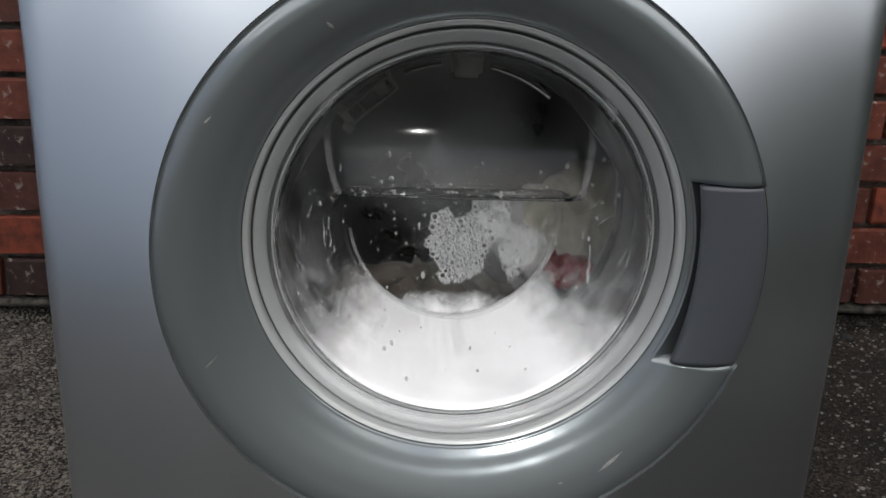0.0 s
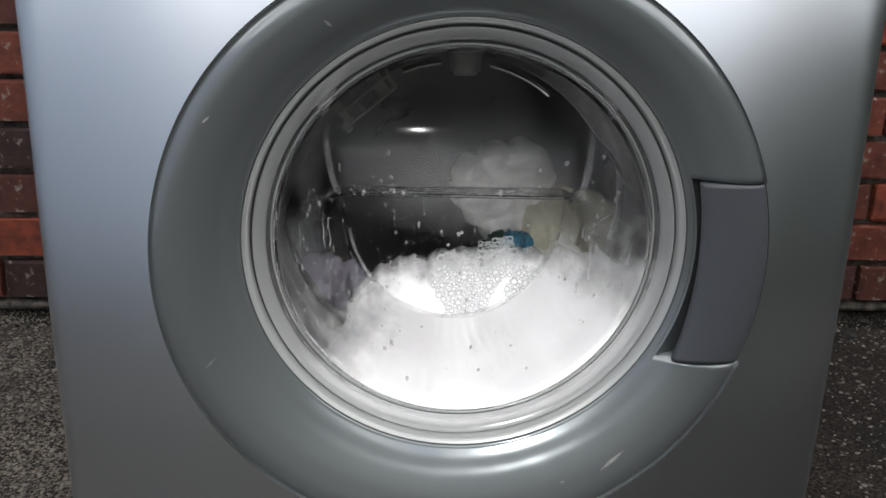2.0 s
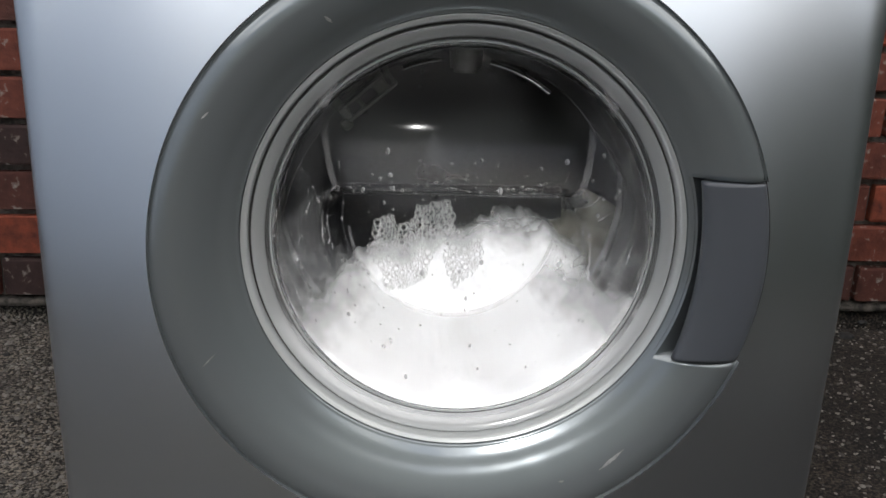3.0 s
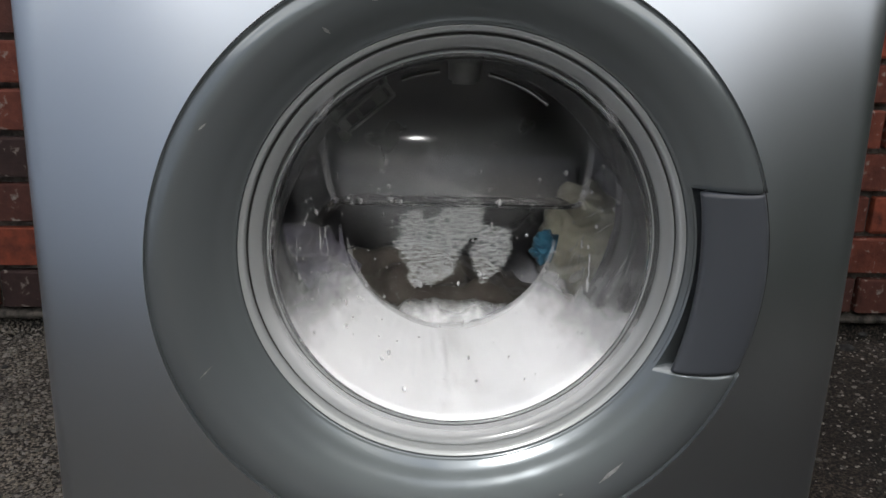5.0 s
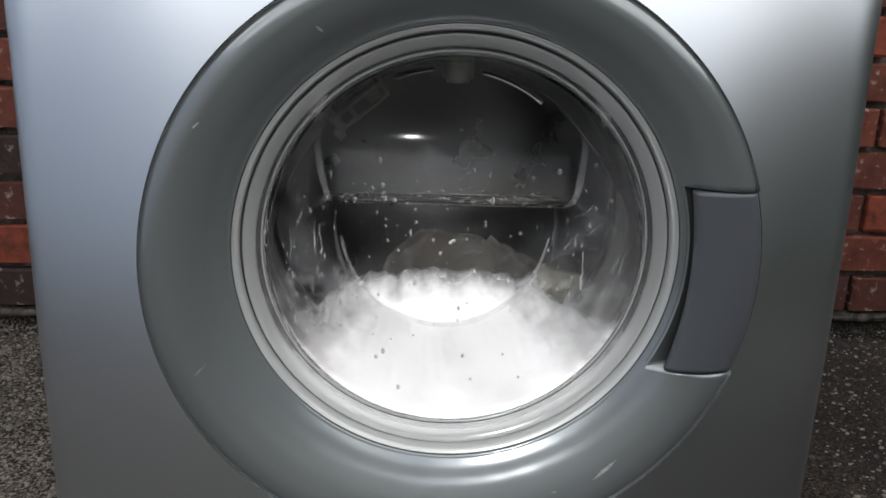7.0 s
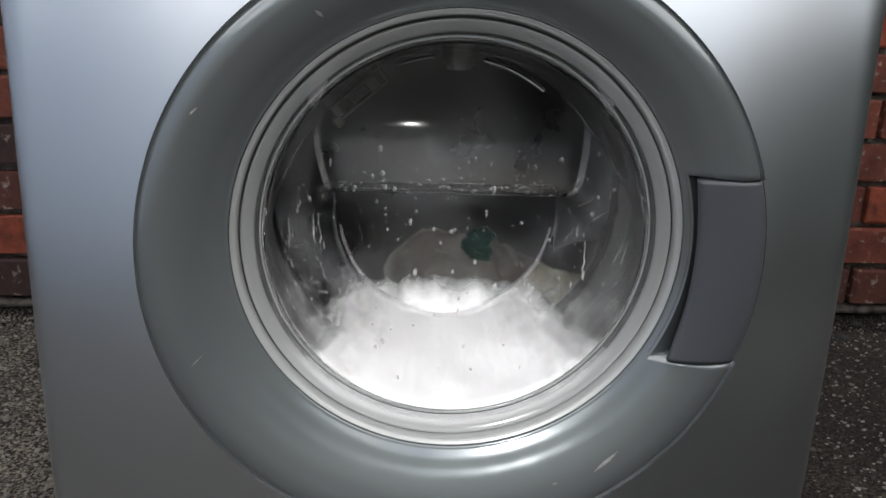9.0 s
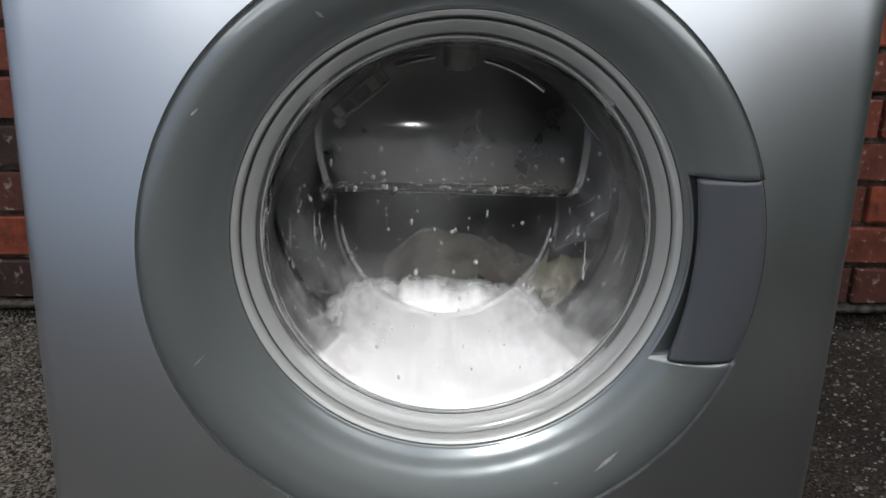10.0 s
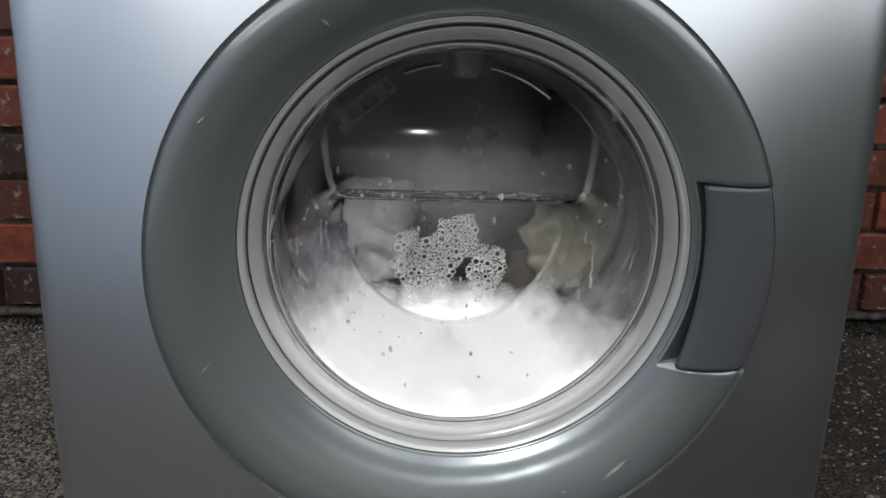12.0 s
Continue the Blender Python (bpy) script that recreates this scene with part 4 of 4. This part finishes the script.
    walk(crest, [
        (0, at(-0.014, 0.150, 0.289, 0)), (0.2, at(-0.045, 0.150, 0.341, 10)), (0.5, at(-0.064, 0.150, 0.256, 0)), (0.7, at(0.004, 0.150, 0.341, 0)),
        (1, at(0.105, 0.150, 0.327, 0)), (1.2, at(0.054, 0.150, 0.357, -10)), (1.5, at(0.040, 0.150, 0.341, 0)), (1.7, at(0.033, 0.150, 0.257, 0)),
        (2, at(0.005, 0.150, 0.299, 0)), (2.2, at(0.016, 0.150, 0.256, 0)), (2.5, at(0.076, 0.150, 0.375, -15)), (2.7, at(0.005, 0.150, 0.277, 0)),
        (3, at(0.052, 0.150, 0.371, -12)), (3.2, at(-0.044, 0.150, 0.319, 0)), (3.8, at(0.053, 0.150, 0.349, -10)),
        (4.4, at(-0.013, 0.150, 0.305, 5)), (4.8, at(-0.001, 0.150, 0.388, 0)), (5, at(0.057, 0.150, 0.288, 0)), (5.2, at(0.049, 0.150, 0.355, 0)),
        (5.5, at(0.059, 0.150, 0.272, 0)), (5.7, at(-0.031, 0.150, 0.344, 8)), (6, at(0.020, 0.150, 0.324, 0)), (6.5, at(0.023, 0.150, 0.285, 0)),
        (9.5, at(0.021, 0.150, 0.267, 0)), (10.3, at(0.012, 0.150, 0.260, 0)), (10.5, at(0.035, 0.150, 0.312, 0)), (10.7, at(0.009, 0.150, 0.318, 0)),
        (11, at(0.080, 0.150, 0.377, -6)), (11.2, at(0.054, 0.150, 0.352, 0)), (11.5, at(-0.026, 0.150, 0.345, 8)),
        (11.7, at(0.019, 0.150, 0.334, 0)), (12, at(0.005, 0.150, 0.284, 0)),
    ])
    walk(film, [
        (0, at(0.094, 0.215, 0.344, -20)), (0.5, at(0.074, 0.215, 0.398, 40)), (1, at(0.040, 0.215, 0.381, 0)), (1.5, at(0.062, 0.215, 0.381, 0)),
        (2, at(0.059, 0.215, 0.402, -10)), (2.5, at(0.132, 0.215, 0.381, -20)), (3, at(0.117, 0.215, 0.320, 0)), (3.8, at(0.050, 0.215, 0.383, 0)),
        (4.8, at(0.024, 0.215, 0.388, 0)), (5, at(-0.012, 0.215, 0.404, 10)), (5.5, at(0.060, 0.215, 0.406, -10)), (6, at(0.030, 0.215, 0.264, 0)),
        (6.5, at(0.031, 0.215, 0.274, 0)), (7, at(0.030, 0.215, 0.275, 0)), (9, at(0.020, 0.215, 0.271, 0)), (10, at(-0.015, 0.215, 0.288, 5)),
        (10.5, at(0.026, 0.215, 0.301, 0)), (11, at(0.036, 0.215, 0.400, -5)), (11.5, at(0.034, 0.215, 0.367, 0)), (12, at(0.043, 0.215, 0.385, 0)),
    ])
    walk(patch, [
        (0, at(0.019, 0.113, 0.359, 0)), (0.5, at(0.030, 0.113, 0.309, 20)), (1, at(-0.015, 0.113, 0.294, 0)), (1.5, at(-0.043, 0.113, 0.357, -10)),
        (2, at(0.025, 0.113, 0.323, 0)), (2.2, at(0.000, 0.113, 0.338, 20)), (2.5, at(-0.002, 0.113, 0.371, 0)), (3, at(-0.026, 0.113, 0.351, 0)),
        (3.2, at(-0.002, 0.113, 0.313, 0)), (4, at(0.011, 0.113, 0.342, 10)), (4.8, at(0.025, 0.113, 0.360, 0)), (5, at(-0.003, 0.113, 0.365, 0)),
        (5.2, at(-0.043, 0.113, 0.360, 0)), (5.5, at(-0.024, 0.113, 0.337, 0)), (6, at(0.021, 0.113, 0.322, 0)), (6.5, at(0.021, 0.113, 0.249, 0)),
        (10.5, at(0.010, 0.113, 0.240, 0)), (11, at(-0.003, 0.113, 0.273, 0)), (11.2, at(-0.014, 0.113, 0.338, 0)),
        (11.5, at(0.077, 0.113, 0.326, 40)), (11.7, at(0.002, 0.113, 0.336, 10)), (12, at(-0.008, 0.113, 0.345, 0)),
    ])
    walk(bed, [
        (0, at(0.024, 0.310, 0.103, 0)), (1, at(0.038, 0.310, 0.117, 30)), (2, at(0.010, 0.310, 0.102, -10)), (3, at(0.043, 0.310, 0.115, 20)),
        (5, at(0.025, 0.310, 0.131, 0)), (6, at(0.075, 0.310, 0.134, 10)), (7, at(0.076, 0.310, 0.132, 12)), (9, at(0.077, 0.310, 0.121, 12)),
        (10, at(0.075, 0.310, 0.121, 12)), (10.5, at(0.054, 0.310, 0.129, 0)), (11, at(0.026, 0.310, 0.118, -20)), (12, at(0.040, 0.310, 0.127, -30)),
    ])
    walk(cream, [
        (0, at(0.139, 0.235, 0.345, 0)), (0.5, at(0.175, 0.235, 0.282, 40)), (1, at(0.135, 0.235, 0.310, 70)), (1.5, at(0.063, 0.235, 0.315, 120)),
        (2, at(0.127, 0.235, 0.320, 180)), (2.5, at(0.158, 0.235, 0.320, 220)), (3, at(0.146, 0.235, 0.296, 280)),
        (3.8, at(0.068, 0.235, 0.295, 340)), (4.8, at(0.136, 0.235, 0.289, 400)), (5, at(0.150, 0.235, 0.326, 430)),
        (5.5, at(0.131, 0.235, 0.296, 480)), (6, at(0.134, 0.235, 0.230, 530)), (6.5, at(0.123, 0.235, 0.240, 540)),
        (7, at(0.122, 0.235, 0.247, 540)), (9, at(0.122, 0.235, 0.237, 540)), (9.5, at(0.120, 0.235, 0.241, 540)), (10, at(0.143, 0.235, 0.249, 536)),
        (10.5, at(0.106, 0.235, 0.289, 500)), (11, at(0.166, 0.235, 0.280, 470)), (11.5, at(0.073, 0.235, 0.295, 420)),
        (12, at(0.139, 0.235, 0.315, 380)),
    ])
    walk(white, [
        (0, at(0.102, 0.255, 0.321, 0)), (0.5, at(0.044, 0.255, 0.230, 60)), (1, at(0.096, 0.255, 0.273, 120)), (1.5, at(0.048, 0.255, 0.320, 190)),
        (2, at(0.066, 0.255, 0.360, 250)), (2.5, at(0.167, 0.255, 0.338, 320)), (3, at(-0.006, 0.255, 0.196, 390)),
        (3.8, at(0.047, 0.255, 0.323, 450)), (4.8, at(0.013, 0.255, 0.340, 520)), (5, at(0.162, 0.255, 0.302, 560)),
        (5.5, at(0.095, 0.255, 0.382, 620)), (6, at(-0.034, 0.255, 0.171, 690)), (7, at(-0.045, 0.255, 0.163, 700)),
        (9.5, at(-0.047, 0.255, 0.153, 700)), (10, at(-0.046, 0.255, 0.172, 695)), (10.5, at(0.053, 0.255, 0.281, 650)),
        (11, at(-0.031, 0.255, 0.312, 600)), (11.5, at(0.053, 0.255, 0.294, 540)), (12, at(-0.076, 0.255, 0.324, 480)),
    ])
    walk(red, [
        (0, at(0.125, 0.205, 0.300, 0)), (0.5, at(0.119, 0.205, 0.330, 60)), (1, at(0.088, 0.205, 0.349, 120)), (1.5, at(0.040, 0.205, 0.244, 190)),
        (2, at(-0.049, 0.205, 0.278, 250)), (2.5, at(0.119, 0.205, 0.310, 320)), (3, at(0.067, 0.205, 0.231, 390)),
        (3.8, at(0.093, 0.205, 0.333, 450)), (4.8, at(0.118, 0.205, 0.363, 520)), (5, at(0.115, 0.205, 0.267, 560)),
        (5.5, at(0.047, 0.205, 0.345, 620)), (6, at(0.070, 0.205, 0.277, 680)), (6.2, at(0.071, 0.205, 0.318, 690)),
        (6.5, at(0.078, 0.205, 0.258, 700)), (7, at(0.077, 0.205, 0.259, 700)), (9, at(0.074, 0.205, 0.255, 700)),
        (9.5, at(0.064, 0.205, 0.264, 700)), (10, at(0.049, 0.205, 0.255, 695)), (10.5, at(-0.100, 0.205, 0.264, 640)),
        (11, at(-0.092, 0.205, 0.289, 600)), (11.5, at(-0.116, 0.205, 0.247, 540)), (12, at(-0.126, 0.205, 0.322, 490)),
    ])
    walk(green, [
        (0, at(0.028, 0.200, 0.235, 0)), (0.5, at(0.011, 0.200, 0.241, 50)), (1, at(0.022, 0.200, 0.345, 110)), (1.5, at(-0.009, 0.200, 0.235, 170)),
        (2, at(0.055, 0.200, 0.325, 230)), (2.5, at(0.052, 0.200, 0.234, 290)), (3, at(-0.010, 0.200, 0.233, 350)),
        (3.8, at(0.050, 0.200, 0.334, 420)), (5, at(-0.009, 0.200, 0.257, 510)), (5.5, at(-0.030, 0.200, 0.251, 570)),
        (6, at(0.042, 0.200, 0.284, 630)), (6.2, at(0.033, 0.200, 0.336, 640)), (6.5, at(0.036, 0.200, 0.277, 650)),
        (7, at(0.038, 0.200, 0.283, 652)), (9, at(0.041, 0.200, 0.326, 655)), (9.5, at(0.030, 0.200, 0.319, 655)), (10, at(0.037, 0.200, 0.279, 650)),
        (10.5, at(-0.037, 0.200, 0.255, 600)), (11, at(-0.012, 0.200, 0.329, 550)), (11.5, at(-0.032, 0.200, 0.341, 500)),
        (12, at(-0.043, 0.200, 0.264, 450)),
    ])
    walk(blue, [
        (0, at(0.033, 0.195, 0.225, 0)), (1, at(0.026, 0.195, 0.319, 80)), (1.5, at(0.013, 0.195, 0.231, 140)), (2, at(0.067, 0.195, 0.330, 200)),
        (2.5, at(0.063, 0.195, 0.224, 260)), (3, at(0.012, 0.195, 0.223, 320)), (5, at(0.095, 0.195, 0.337, 480)),
        (5.5, at(0.045, 0.195, 0.236, 540)), (6.5, at(0.046, 0.195, 0.221, 600)), (9.5, at(0.044, 0.195, 0.213, 600)),
        (11, at(0.015, 0.195, 0.214, 520)), (12, at(-0.011, 0.195, 0.220, 430)),
    ])
    walk(lilac, [
        (0, at(-0.128, 0.190, 0.215, 0)), (2, at(-0.116, 0.190, 0.284, 150)), (2.5, at(-0.119, 0.190, 0.215, 200)),
        (5, at(-0.113, 0.190, 0.315, 400)), (5.5, at(-0.113, 0.190, 0.226, 450)), (6.5, at(-0.118, 0.190, 0.223, 500)),
        (9.5, at(-0.121, 0.190, 0.215, 500)), (10, at(-0.119, 0.190, 0.238, 490)), (10.4, at(-0.108, 0.190, 0.303, 460)),
        (10.8, at(-0.105, 0.190, 0.293, 430)), (11, at(-0.096, 0.190, 0.267, 400)), (11.5, at(-0.094, 0.190, 0.242, 350)),
        (12, at(-0.114, 0.190, 0.316, 310)),
    ])
    walk(the_drum, [
        (0, at(0.001, 0.000, 0.391, 0)), (0.2, at(0.001, 0.000, 0.391, 46)), (0.4, at(0.001, 0.000, 0.391, 92)), (0.6, at(0.001, 0.000, 0.391, 138)),
        (0.8, at(0.001, 0.000, 0.391, 184)), (1, at(0.001, 0.000, 0.391, 230)), (1.2, at(0.001, 0.000, 0.391, 276)),
        (1.4, at(0.001, 0.000, 0.391, 322)), (1.6, at(0.001, 0.000, 0.391, 368)), (1.8, at(0.001, 0.000, 0.391, 414)),
        (2, at(0.001, 0.000, 0.391, 460)), (2.2, at(0.001, 0.000, 0.391, 506)), (2.4, at(0.001, 0.000, 0.391, 552)),
        (2.6, at(0.001, 0.000, 0.391, 598)), (2.8, at(0.001, 0.000, 0.391, 644)), (3, at(0.001, 0.000, 0.391, 690)),
        (3.2, at(0.001, 0.000, 0.391, 736)), (3.4, at(0.001, 0.000, 0.391, 782)), (3.6, at(0.001, 0.000, 0.391, 828)),
        (3.8, at(0.001, 0.000, 0.391, 874)), (4, at(0.001, 0.000, 0.391, 920)), (4.2, at(0.001, 0.000, 0.391, 966)),
        (4.4, at(0.001, 0.000, 0.391, 1012)), (4.6, at(0.001, 0.000, 0.391, 1058)), (4.8, at(0.001, 0.000, 0.391, 1104)),
        (5, at(0.001, 0.000, 0.391, 1150)), (5.2, at(0.001, 0.000, 0.391, 1196)), (5.4, at(0.001, 0.000, 0.391, 1242)),
        (5.6, at(0.001, 0.000, 0.391, 1288)), (5.8, at(0.001, 0.000, 0.391, 1310)), (6, at(0.001, 0.000, 0.391, 1332)),
        (6.2, at(0.001, 0.000, 0.391, 1332)), (9.8, at(0.001, 0.000, 0.391, 1332)), (10, at(0.001, 0.000, 0.391, 1332)),
        (10.2, at(0.001, 0.000, 0.391, 1310)), (10.4, at(0.001, 0.000, 0.391, 1288)), (10.6, at(0.001, 0.000, 0.391, 1266)),
        (10.8, at(0.001, 0.000, 0.391, 1222)), (11, at(0.001, 0.000, 0.391, 1178)), (11.2, at(0.001, 0.000, 0.391, 1134)),
        (11.4, at(0.001, 0.000, 0.391, 1090)), (11.6, at(0.001, 0.000, 0.391, 1046)), (11.8, at(0.001, 0.000, 0.391, 1002)),
        (12, at(0.001, 0.000, 0.391, 958)),
    ])


motions()
